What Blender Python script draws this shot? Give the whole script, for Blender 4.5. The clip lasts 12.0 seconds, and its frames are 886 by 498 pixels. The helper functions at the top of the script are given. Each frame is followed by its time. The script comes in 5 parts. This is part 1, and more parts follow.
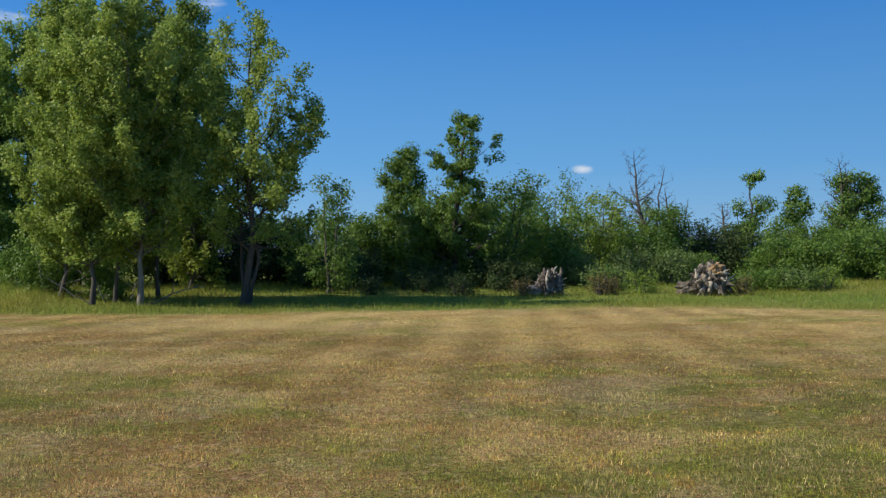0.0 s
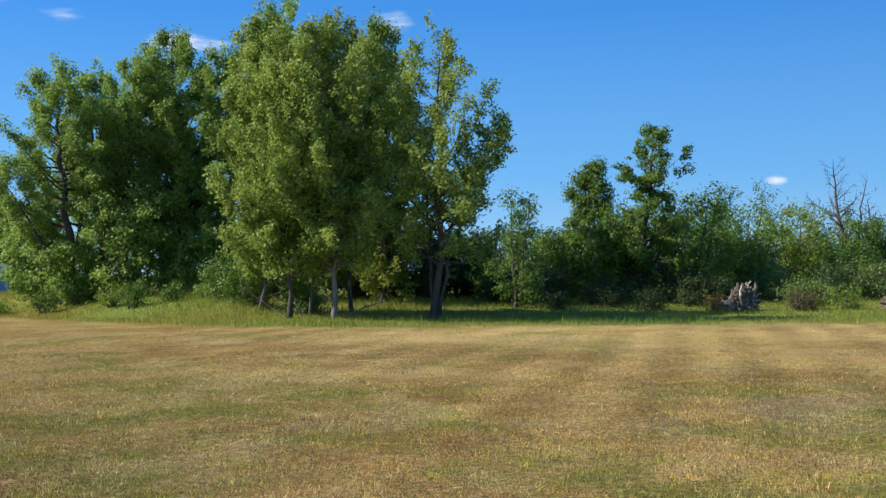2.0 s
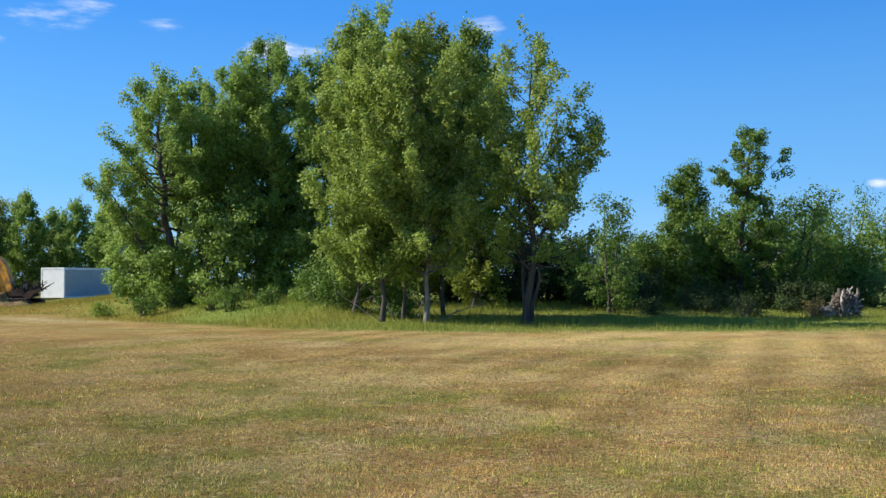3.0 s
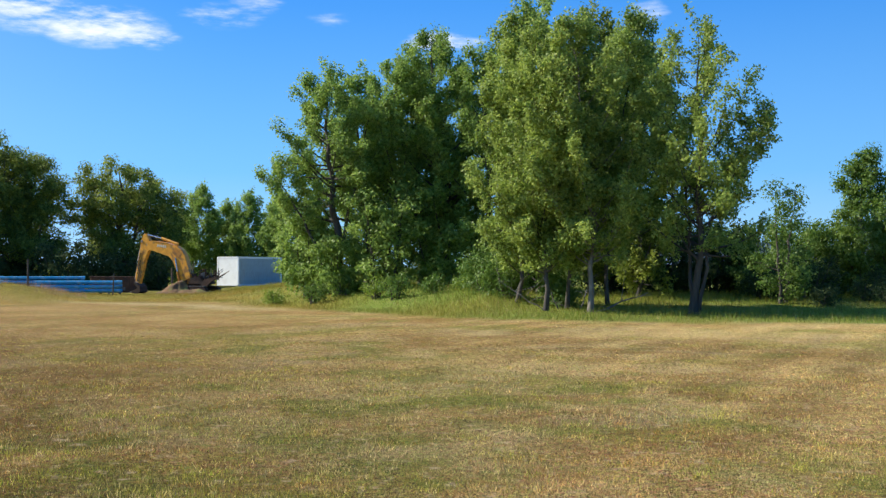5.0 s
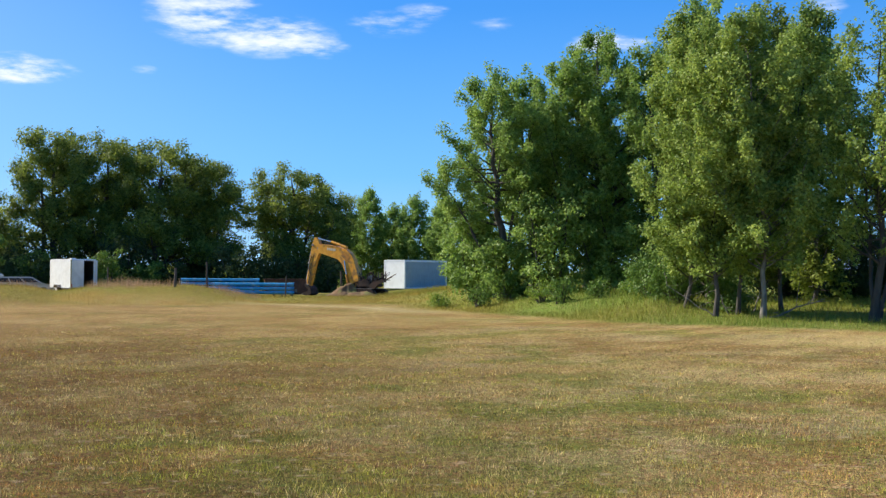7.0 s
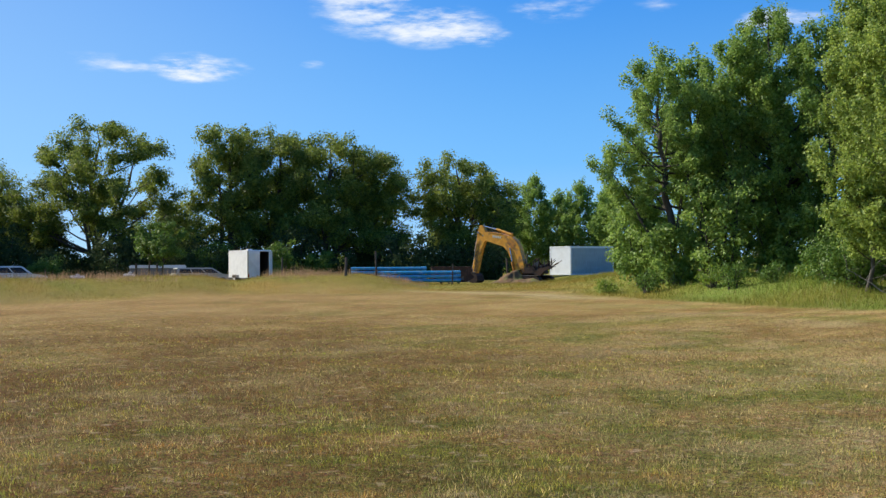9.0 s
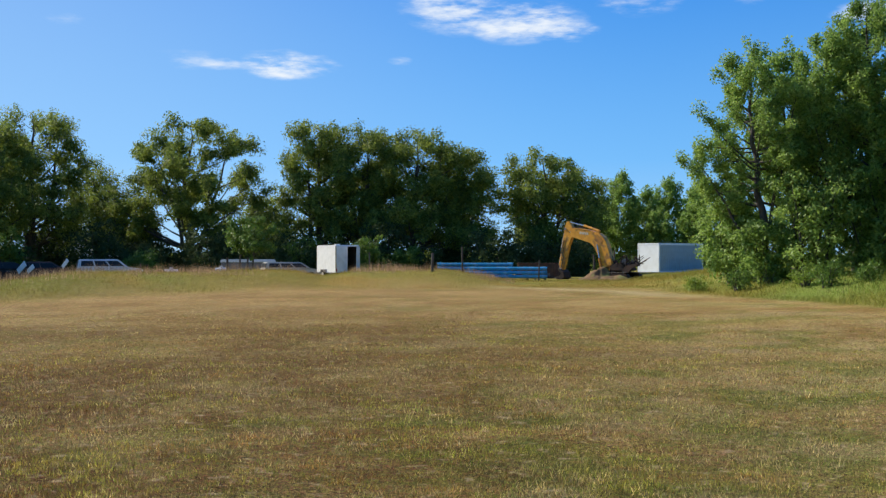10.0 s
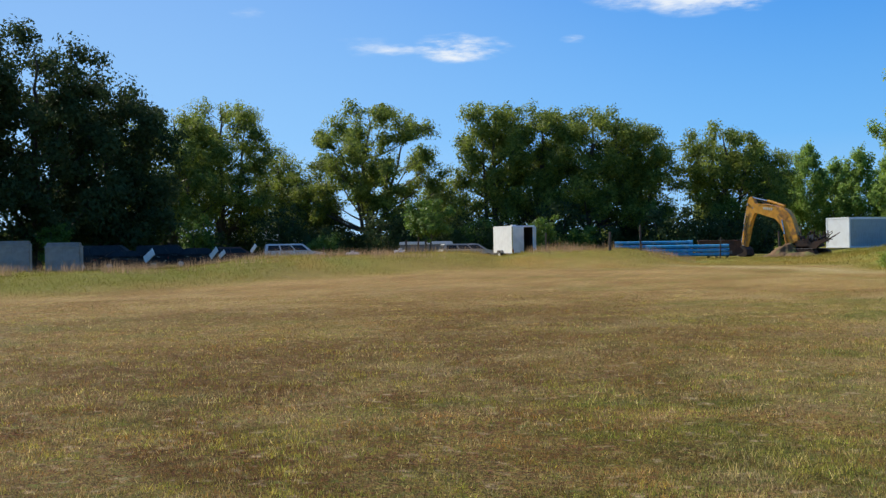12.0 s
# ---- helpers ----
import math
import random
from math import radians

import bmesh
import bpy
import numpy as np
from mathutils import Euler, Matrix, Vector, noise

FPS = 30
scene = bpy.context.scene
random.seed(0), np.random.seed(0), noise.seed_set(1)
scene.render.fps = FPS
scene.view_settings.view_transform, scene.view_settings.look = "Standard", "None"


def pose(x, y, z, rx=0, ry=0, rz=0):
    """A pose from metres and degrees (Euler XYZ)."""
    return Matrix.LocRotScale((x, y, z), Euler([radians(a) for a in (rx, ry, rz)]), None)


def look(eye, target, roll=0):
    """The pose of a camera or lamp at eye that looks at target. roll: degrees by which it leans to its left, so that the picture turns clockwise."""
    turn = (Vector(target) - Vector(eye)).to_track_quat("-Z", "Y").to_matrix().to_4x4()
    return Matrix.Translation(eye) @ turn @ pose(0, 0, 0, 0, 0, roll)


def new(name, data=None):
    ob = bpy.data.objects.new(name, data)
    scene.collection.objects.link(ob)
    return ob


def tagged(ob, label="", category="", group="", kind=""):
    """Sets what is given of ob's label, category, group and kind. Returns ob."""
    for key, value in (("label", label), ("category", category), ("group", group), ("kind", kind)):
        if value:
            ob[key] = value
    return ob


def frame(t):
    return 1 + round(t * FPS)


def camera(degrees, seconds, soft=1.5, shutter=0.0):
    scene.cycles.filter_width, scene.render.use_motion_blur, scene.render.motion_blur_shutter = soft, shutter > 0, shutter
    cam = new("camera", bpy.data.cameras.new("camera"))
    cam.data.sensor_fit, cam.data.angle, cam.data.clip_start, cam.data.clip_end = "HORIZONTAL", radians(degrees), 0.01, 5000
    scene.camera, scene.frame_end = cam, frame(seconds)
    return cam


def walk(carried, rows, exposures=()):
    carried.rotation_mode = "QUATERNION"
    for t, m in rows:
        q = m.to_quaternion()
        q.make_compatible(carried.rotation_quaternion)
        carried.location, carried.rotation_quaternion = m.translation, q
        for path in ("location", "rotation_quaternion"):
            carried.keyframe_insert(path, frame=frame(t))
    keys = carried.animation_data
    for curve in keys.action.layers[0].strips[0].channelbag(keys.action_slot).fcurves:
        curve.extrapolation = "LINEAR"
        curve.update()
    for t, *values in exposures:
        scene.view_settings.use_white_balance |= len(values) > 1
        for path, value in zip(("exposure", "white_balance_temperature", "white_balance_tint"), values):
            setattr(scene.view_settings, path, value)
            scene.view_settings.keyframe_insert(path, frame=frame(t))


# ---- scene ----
# ---------- camera: held at eye height at arm's length, turning to the left with the body ----------
EYE, ARM = 1.7, 0.36
cam = camera(44.2, 12.0, soft=1.4)
# seconds, turn to the left, tilt, roll
PATH = [
    (0.0, 0.00, 0.75, 0.25), (0.5, 2.26, 1.00, -0.01), (1.0, 4.61, 1.34, -0.15), (1.5, 7.15, 1.42, -0.14),
    (2.0, 9.74, 1.55, 0.24), (2.5, 12.36, 1.98, 0.02), (3.0, 14.53, 1.80, 0.07), (5.0, 23.02, 1.23, -0.06),
    (5.5, 24.58, 1.30, -0.39), (6.0, 26.97, 1.11, -0.55), (6.5, 29.60, 1.17, -0.51), (8.3, 36.66, 1.15, 0.04),
    (8.5, 37.82, 0.89, 0.04), (9.0, 40.25, 0.71, 0.39), (9.5, 42.56, 0.68, 0.12), (10.0, 44.76, 0.51, 0.00),
    (10.5, 46.29, 0.45, 0.05), (11.0, 48.45, 0.15, -0.11), (11.5, 51.08, -0.24, 0.32), (12.0, 53.96, -0.44, 0.99),
]
walk(cam, [(t, pose(-ARM * math.sin(radians(a)), ARM * math.cos(radians(a)), EYE, 90 + p, r, a)) for t, a, p, r in PATH],
     exposures=[(0, 0.03), (1.5, 0.29), (2.5, 0.44), (6, 0.57), (9, 0.37), (12, 0.28)])


def polar(b, d):
    """The place d metres away, b degrees to the left of the first view."""
    return -d * math.sin(radians(b)), d * math.cos(radians(b))


# ---------- daylight: high sun from the left, blue sky with a few fair-weather clouds ----------
SUN_B, SUN_E = 105.0, 37.5
sx, sy = polar(SUN_B, math.cos(radians(SUN_E)))
sun_data = bpy.data.lights.new("sun", "SUN")
sun_data.energy, sun_data.angle, sun_data.color = 5.0, radians(0.55), (1.0, 0.93, 0.80)
sun = new("sun", sun_data)
sun.matrix_world = look((sx * 200, sy * 200, math.sin(radians(SUN_E)) * 200), (0, 0, 0))

world = bpy.data.worlds.new("sky")
scene.world = world
world.use_nodes = True
wn, wl = world.node_tree.nodes, world.node_tree.links
wn.clear()


def wnode(kind, **kw):
    n = wn.new(kind)
    for k, v in kw.items():
        n.inputs[k].default_value = v
    return n


sky = wn.new("ShaderNodeTexSky")
sky.sky_type, sky.sun_disc = "NISHITA", False
sky.sun_elevation, sky.sun_rotation = radians(SUN_E), radians(-SUN_B)
sky.air_density, sky.dust_density, sky.ozone_density = 1.0, 0.0, 3.0
coord = wn.new("ShaderNodeTexCoord")


def wmath(op, a, b=None, c=None):
    n = wn.new("ShaderNodeMath")
    n.operation = op
    for i, v in enumerate((a, b, c)):
        if v is None:
            continue
        if isinstance(v, (int, float)):
            n.inputs[i].default_value = v
        else:
            wl.new(v, n.inputs[i])
    return n.outputs[0]


sep = wn.new("ShaderNodeSeparateXYZ")
wl.new(coord.outputs["Generated"], sep.inputs[0])
X, Y, Z = sep.outputs
bearing = wmath("ARCTAN2", wmath("MULTIPLY", X, -1.0), Y)
height = wmath("ARCSINE", Z)
# the clear deep blue of a dry summer sky: a blue gradient laid over the sky's own light
blue = wn.new("ShaderNodeValToRGB")
blue.color_ramp.elements[0].position, blue.color_ramp.elements[0].color = 0.0, (0.36, 0.66, 0.97, 1)
blue.color_ramp.elements[1].position, blue.color_ramp.elements[1].color = 1.0, (0.02, 0.12, 0.44, 1)
for at_, c in ((0.09, (0.165, 0.49, 0.96)), (0.24, (0.055, 0.30, 0.84))):
    el = blue.color_ramp.elements.new(at_)
    el.color = (*c, 1)
wl.new(Z, blue.inputs[0])
strong = wn.new("ShaderNodeVectorMath")
strong.operation = "SCALE"
wl.new(wmath("MULTIPLY_ADD", wmath("COSINE", wmath("SUBTRACT", bearing, radians(SUN_B))), 2.1, 12.2), strong.inputs["Scale"])
wl.new(blue.outputs[0], strong.inputs[0])
deep = wn.new("ShaderNodeMix")
deep.data_type = "RGBA"
deep.inputs["Factor"].default_value = 0.92
wl.new(sky.outputs[0], deep.inputs["A"])
wl.new(strong.outputs[0], deep.inputs["B"])
haze = wn.new("ShaderNodeMapRange")
haze.interpolation_type = "SMOOTHSTEP"
haze.inputs["From Min"].default_value, haze.inputs["From Max"].default_value, haze.inputs["To Max"].default_value = 0.30, 1.0, 0.42
wl.new(wmath("COSINE", wmath("SUBTRACT", bearing, radians(SUN_B))), haze.inputs["Value"])
glow = wn.new("ShaderNodeMix")
glow.data_type = "RGBA"
glow.inputs["B"].default_value = (6.6, 9.0, 11.4, 1)
wl.new(haze.outputs[0], glow.inputs["Factor"])
wl.new(deep.outputs["Result"], glow.inputs["A"])
wisps = wnode("ShaderNodeTexNoise", Scale=9.0, Detail=7.0, Roughness=0.62)
stretch = wn.new("ShaderNodeMapping")
stretch.inputs["Scale"].default_value = (1, 1, 4.2)
stretch.inputs["Rotation"].default_value = (0.06, 0.05, 0)
wl.new(coord.outputs["Generated"], stretch.inputs[0])
wl.new(stretch.outputs[0], wisps.inputs["Vector"])
fluff = wnode("ShaderNodeTexNoise", Scale=30.0, Detail=5.0, Roughness=0.6)
wl.new(stretch.outputs[0], fluff.inputs["Vector"])
ragged = wmath("MAXIMUM", wmath("SUBTRACT", wmath("ADD", wmath("MULTIPLY", wisps.outputs["Fac"], 3.6), wmath("MULTIPLY", fluff.outputs["Fac"], 2.0)), 1.72), 0.0)
# bearing, height above the horizon, half width, half height (degrees), thickness
CLOUDS = [
    (43.8, 13.0, 3.4, 1.5, 1.05), (40.6, 12.3, 3.4, 1.15, 1.15), (38.3, 11.7, 1.9, 0.6, 1.05), (34.6, 13.0, 2.6, 0.75, 0.72), (32.6, 13.6, 1.8, 0.6, 0.66),
    (52.9, 9.95, 2.6, 0.8, 1.3), (55.9, 9.95, 2.4, 0.42, 0.7), (58.2, 10.1, 2.2, 0.62, 0.62), (47.03, 10.28, 0.85, 0.28, 0.72), (23.0, 12.0, 2.4, 0.5, 0.95),
    (12.3, 13.3, 1.2, 0.7, 0.75), (-7.3, 4.85, 0.62, 0.32, 0.85), (29.0, 13.1, 1.6, 0.6, 0.5), (64.0, 12.0, 1.8, 0.7, 0.5),
]
cover = None
for b, e, w, h, k in CLOUDS:
    u = wmath("DIVIDE", wmath("SUBTRACT", bearing, radians(b)), radians(w))
    v = wmath("DIVIDE", wmath("SUBTRACT", height, radians(e)), radians(h))
    r2 = wmath("ADD", wmath("MULTIPLY", u, u), wmath("MULTIPLY", v, v))
    one = wmath("MULTIPLY", wmath("MAXIMUM", wmath("SUBTRACT", 1.0, wmath("MULTIPLY", r2, 0.6)), 0.0), k)
    cover = one if cover is None else wmath("MAXIMUM", cover, one)
dens = wn.new("ShaderNodeMapRange")
dens.interpolation_type = "SMOOTHSTEP"
dens.inputs["From Min"].default_value, dens.inputs["From Max"].default_value = 0.36, 1.5
dens.inputs["To Max"].default_value = 0.93
wl.new(wmath("MULTIPLY", cover, ragged), dens.inputs["Value"])
mixed = wn.new("ShaderNodeMix")
mixed.data_type = "RGBA"
mixed.inputs["B"].default_value = (11.0, 11.6, 12.2, 1)
wl.new(dens.outputs[0], mixed.inputs["Factor"])
wl.new(glow.outputs["Result"], mixed.inputs["A"])
back = wnode("ShaderNodeBackground", Strength=0.0655)
out = wn.new("ShaderNodeOutputWorld")
wl.new(mixed.outputs["Result"], back.inputs["Color"])
wl.new(back.outputs[0], out.inputs[0])


# ---------- materials ----------
def material(name, c1, c2=None, scale=4.0, rough=0.8, metal=0.0, bump=0.0, bscale=30.0, spread=0.0, stain=None, stain_scale=1.5,
             stain_amount=0.4, stretch=(1, 1, 1), gloss=0.5):
    """Two colours in noise, a stain at a second scale, fine relief, and a spread of lightness from piece to piece."""
    m = bpy.data.materials.new(name)
    m.use_nodes = True
    n, l = m.node_tree.nodes, m.node_tree.links
    p = n["Principled BSDF"]
    p.inputs["Roughness"].default_value, p.inputs["Metallic"].default_value = rough, metal
    p.inputs["Specular IOR Level"].default_value = gloss
    co, mp = n.new("ShaderNodeTexCoord"), n.new("ShaderNodeMapping")
    mp.inputs["Scale"].default_value = stretch
    l.new(co.outputs["Object"], mp.inputs[0])
    fine = n.new("ShaderNodeTexNoise")
    fine.inputs["Scale"].default_value, fine.inputs["Detail"].default_value = scale, 6.0
    l.new(mp.outputs[0], fine.inputs["Vector"])
    mx = n.new("ShaderNodeMix")
    mx.data_type = "RGBA"
    mx.inputs["A"].default_value, mx.inputs["B"].default_value = (*c1, 1), (*(c2 or [v * 0.8 for v in c1]), 1)
    ramp = n.new("ShaderNodeMapRange")
    ramp.inputs["From Min"].default_value, ramp.inputs["From Max"].default_value = 0.35, 0.65
    l.new(fine.outputs["Fac"], ramp.inputs["Value"])
    l.new(ramp.outputs[0], mx.inputs["Factor"])
    colour = mx.outputs["Result"]
    if stain:
        wide = n.new("ShaderNodeTexNoise")
        wide.inputs["Scale"].default_value, wide.inputs["Detail"].default_value = stain_scale, 5.0
        l.new(co.outputs["Object"], wide.inputs["Vector"])
        r2 = n.new("ShaderNodeMapRange")
        r2.inputs["From Min"].default_value, r2.inputs["From Max"].default_value, r2.inputs["To Max"].default_value = 0.48, 0.66, stain_amount
        l.new(wide.outputs["Fac"], r2.inputs["Value"])
        m2 = n.new("ShaderNodeMix")
        m2.data_type = "RGBA"
        m2.inputs["B"].default_value = (*stain, 1)
        l.new(r2.outputs[0], m2.inputs["Factor"])
        l.new(colour, m2.inputs["A"])
        colour = m2.outputs["Result"]
    if spread:
        info, r3, hs = n.new("ShaderNodeObjectInfo"), n.new("ShaderNodeMapRange"), n.new("ShaderNodeHueSaturation")
        r3.inputs["To Min"].default_value, r3.inputs["To Max"].default_value = 1 - spread, 1 + spread
        l.new(info.outputs["Random"], r3.inputs["Value"])
        l.new(r3.outputs[0], hs.inputs["Value"])
        l.new(colour, hs.inputs["Color"])
        colour = hs.outputs[0]
    l.new(colour, p.inputs["Base Color"])
    if bump:
        rel, bp = n.new("ShaderNodeTexNoise"), n.new("ShaderNodeBump")
        rel.inputs["Scale"].default_value, rel.inputs["Detail"].default_value = bscale, 4.0
        l.new(mp.outputs[0], rel.inputs["Vector"])
        bp.inputs["Strength"].default_value, bp.inputs["Distance"].default_value = bump, 0.02
        l.new(rel.outputs["Fac"], bp.inputs["Height"])
        l.new(bp.outputs[0], p.inputs["Normal"])
    return m


def leafy(name, c1, c2, through_light=0.35, rough=0.42, gloss=0.5):
    """Leaves: a colour of its own for each, mottled by wider noise, with light shining through."""
    m = bpy.data.materials.new(name)
    m.use_nodes = True
    n, l = m.node_tree.nodes, m.node_tree.links
    p, o = n["Principled BSDF"], n["Material Output"]
    p.inputs["Roughness"].default_value, p.inputs["Specular IOR Level"].default_value = rough, gloss
    geo, co, ns = n.new("ShaderNodeNewGeometry"), n.new("ShaderNodeTexCoord"), n.new("ShaderNodeTexNoise")
    ns.inputs["Scale"].default_value, ns.inputs["Detail"].default_value = 0.6, 2.0
    l.new(co.outputs["Object"], ns.inputs["Vector"])
    half = n.new("ShaderNodeMath")
    half.operation = "MULTIPLY_ADD"
    half.inputs[1].default_value, half.inputs[2].default_value = 1.6, -0.8
    l.new(ns.outputs["Fac"], half.inputs[0])
    add = n.new("ShaderNodeMath")
    add.operation, add.use_clamp = "ADD", True
    l.new(half.outputs[0], add.inputs[0])
    own = n.new("ShaderNodeMath")
    own.operation = "MULTIPLY_ADD"
    own.inputs[1].default_value, own.inputs[2].default_value = 0.8, 0.1
    l.new(geo.outputs["Random Per Island"], own.inputs[0])
    l.new(own.outputs[0], add.inputs[1])
    mx = n.new("ShaderNodeMix")
    mx.data_type = "RGBA"
    mx.inputs["A"].default_value, mx.inputs["B"].default_value = (*c1, 1), (*c2, 1)
    l.new(add.outputs[0], mx.inputs["Factor"])
    l.new(mx.outputs["Result"], p.inputs["Base Color"])
    tr, ms = n.new("ShaderNodeBsdfTranslucent"), n.new("ShaderNodeMixShader")
    l.new(mx.outputs["Result"], tr.inputs["Color"])
    ms.inputs[0].default_value = through_light
    l.new(p.outputs[0], ms.inputs[1])
    l.new(tr.outputs[0], ms.inputs[2])
    l.new(ms.outputs[0], o.inputs["Surface"])
    return m


def toned(name, rough=0.9, relief=0.0, shine_through=0.0, fine=0.35, fscale=6.0):
    """Surfaces that carry their own colour from place to place (turf, blades of grass)."""
    m = bpy.data.materials.new(name)
    m.use_nodes = True
    n, l = m.node_tree.nodes, m.node_tree.links
    p, o = n["Principled BSDF"], n["Material Output"]
    p.inputs["Roughness"].default_value, p.inputs["Specular IOR Level"].default_value = rough, 0.08
    at, co, ns = n.new("ShaderNodeAttribute"), n.new("ShaderNodeTexCoord"), n.new("ShaderNodeTexNoise")
    at.attribute_name = "tone"
    ns.inputs["Scale"].default_value, ns.inputs["Detail"].default_value, ns.inputs["Roughness"].default_value = fscale, 9.0, 0.72
    l.new(co.outputs["Object"], ns.inputs["Vector"])
    mr, hs = n.new("ShaderNodeMapRange"), n.new("ShaderNodeHueSaturation")
    mr.inputs["From Min"].default_value, mr.inputs["From Max"].default_value = 0.3, 0.7
    mr.inputs["To Min"].default_value, mr.inputs["To Max"].default_value = 1 - fine, 1 + fine
    l.new(ns.outputs["Fac"], mr.inputs["Value"])
    l.new(mr.outputs[0], hs.inputs["Value"])
    l.new(at.outputs["Color"], hs.inputs["Color"])
    colour = hs.outputs[0]
    if relief:
        dots, dr, dm = n.new("ShaderNodeTexNoise"), n.new("ShaderNodeMapRange"), n.new("ShaderNodeHueSaturation")
        dots.inputs["Scale"].default_value, dots.inputs["Detail"].default_value = 55.0, 3.0
        l.new(co.outputs["Object"], dots.inputs["Vector"])
        dr.inputs["From Min"].default_value, dr.inputs["From Max"].default_value = 0.38, 0.62
        dr.inputs["To Min"].default_value, dr.inputs["To Max"].default_value = 0.25, 1.8
        l.new(dots.outputs["Fac"], dr.inputs["Value"])
        l.new(dr.outputs[0], dm.inputs["Value"])
        l.new(colour, dm.inputs["Color"])
        tufts, tr_ = n.new("ShaderNodeTexNoise"), n.new("ShaderNodeMapRange")
        tufts.inputs["Scale"].default_value, tufts.inputs["Detail"].default_value = 16.0, 5.0
        l.new(co.outputs["Object"], tufts.inputs["Vector"])
        tr_.inputs["From Min"].default_value, tr_.inputs["From Max"].default_value = 0.35, 0.65
        tr_.inputs["To Min"].default_value, tr_.inputs["To Max"].default_value = 0.465, 0.545
        l.new(tufts.outputs["Fac"], tr_.inputs["Value"])
        l.new(tr_.outputs[0], dm.inputs["Hue"])
        colour = dm.outputs[0]
        for k_, (scale_, lo_, hi_, most_, c_) in enumerate(((5.0, 0.56, 0.68, 0.55, (0.50, 0.37, 0.22)), (7.5, 0.58, 0.70, 0.6, (0.27, 0.135, 0.05)), (6.0, 0.57, 0.70, 0.55, (0.13, 0.18, 0.035)), (13.0, 0.60, 0.70, 0.6, (0.075, 0.06, 0.03)))):
            mot, mr2, mm, off = n.new("ShaderNodeTexNoise"), n.new("ShaderNodeMapRange"), n.new("ShaderNodeMix"), n.new("ShaderNodeMapping")
            off.inputs["Location"].default_value = (13.7 * k_, -7.1 * k_, 3.3 * k_)
            mot.inputs["Scale"].default_value, mot.inputs["Detail"].default_value, mot.inputs["Roughness"].default_value = scale_, 6.0, 0.62
            mr2.inputs["From Min"].default_value, mr2.inputs["From Max"].default_value, mr2.inputs["To Max"].default_value = lo_, hi_, most_
            mm.data_type = "RGBA"
            mm.inputs["B"].default_value = (*c_, 1)
            l.new(co.outputs["Object"], off.inputs[0])
            l.new(off.outputs[0], mot.inputs["Vector"])
            l.new(mot.outputs["Fac"], mr2.inputs["Value"])
            l.new(mr2.outputs[0], mm.inputs["Factor"])
            l.new(colour, mm.inputs["A"])
            colour = mm.outputs["Result"]
    l.new(colour, p.inputs["Base Color"])
    if relief:
        bp = n.new("ShaderNodeBump")
        bp.inputs["Strength"].default_value, bp.inputs["Distance"].default_value = relief, 0.06
        l.new(ns.outputs["Fac"], bp.inputs["Height"])
        l.new(bp.outputs[0], p.inputs["Normal"])
    if shine_through:
        tr, ms = n.new("ShaderNodeBsdfTranslucent"), n.new("ShaderNodeMixShader")
        l.new(hs.outputs[0], tr.inputs["Color"])
        ms.inputs[0].default_value = shine_through
        l.new(p.outputs[0], ms.inputs[1])
        l.new(tr.outputs[0], ms.inputs[2])
        l.new(ms.outputs[0], o.inputs["Surface"])
    return m


TURF = toned("turf", 0.95, 0.9, fine=0.6, fscale=11.0)
BLADES = toned("blades_of_grass", 0.55, 0, 0.35, fine=0.1)
BARK = material("grey_bark", (0.105, 0.09, 0.072), (0.05, 0.043, 0.036), 5, 0.9, bump=0.8, bscale=14, stretch=(1, 1, 0.25), spread=0.2)
BARK_PALE = material("pale_bark", (0.27, 0.24, 0.195), (0.11, 0.095, 0.075), 5, 0.85, bump=0.7, bscale=14, stretch=(1, 1, 0.3), spread=0.15)
DEAD = material("weathered_wood", (0.24, 0.21, 0.185), (0.11, 0.095, 0.085), 7, 0.9, bump=0.7, bscale=18, stretch=(1, 1, 0.3))
LEAF_POPLAR = leafy("poplar_leaves", (0.125, 0.205, 0.03), (0.45, 0.54, 0.12), 0.48, 0.55, 0.35)
LEAF_POPLAR_DARK = leafy("deep_green_poplar_leaves", (0.122, 0.215, 0.034), (0.40, 0.53, 0.122), 0.5, 0.55, 0.35)
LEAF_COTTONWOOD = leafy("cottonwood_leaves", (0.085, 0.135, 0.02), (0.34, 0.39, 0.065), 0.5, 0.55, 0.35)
LEAF_ELM = leafy("shrub_leaves", (0.07, 0.145, 0.02), (0.20, 0.30, 0.045), 0.4, 0.55, 0.35)
LEAF_GREEN = leafy("fresh_green_leaves", (0.085, 0.17, 0.026), (0.19, 0.28, 0.052), 0.4, 0.5, 0.3)
LEAF_YELLOW = leafy("yellow_green_leaves", (0.16, 0.25, 0.03), (0.29, 0.375, 0.055), 0.4, 0.5, 0.3)
# dusky hedge bushes' own colour, and shade put into plants under trees
LEAF_DUSKY_SHADE = leafy("dusky_and_shaded_leaves", (0.045, 0.075, 0.026), (0.085, 0.115, 0.042), 0.28, 0.7, 0.08)
LEAF_GREY = leafy("grey_green_leaves", (0.095, 0.15, 0.038), (0.175, 0.235, 0.062), 0.3, 0.55, 0.3)
LEAF_BROWN = leafy("rusty_weed_leaves", (0.15, 0.13, 0.04), (0.24, 0.18, 0.06), 0.3, 0.6, 0.2)


# ---------- building blocks ----------
def smooth01(a, lo, hi):
    u = np.clip((a - lo) / (hi - lo), 0, 1)
    return u * u * (3 - 2 * u)


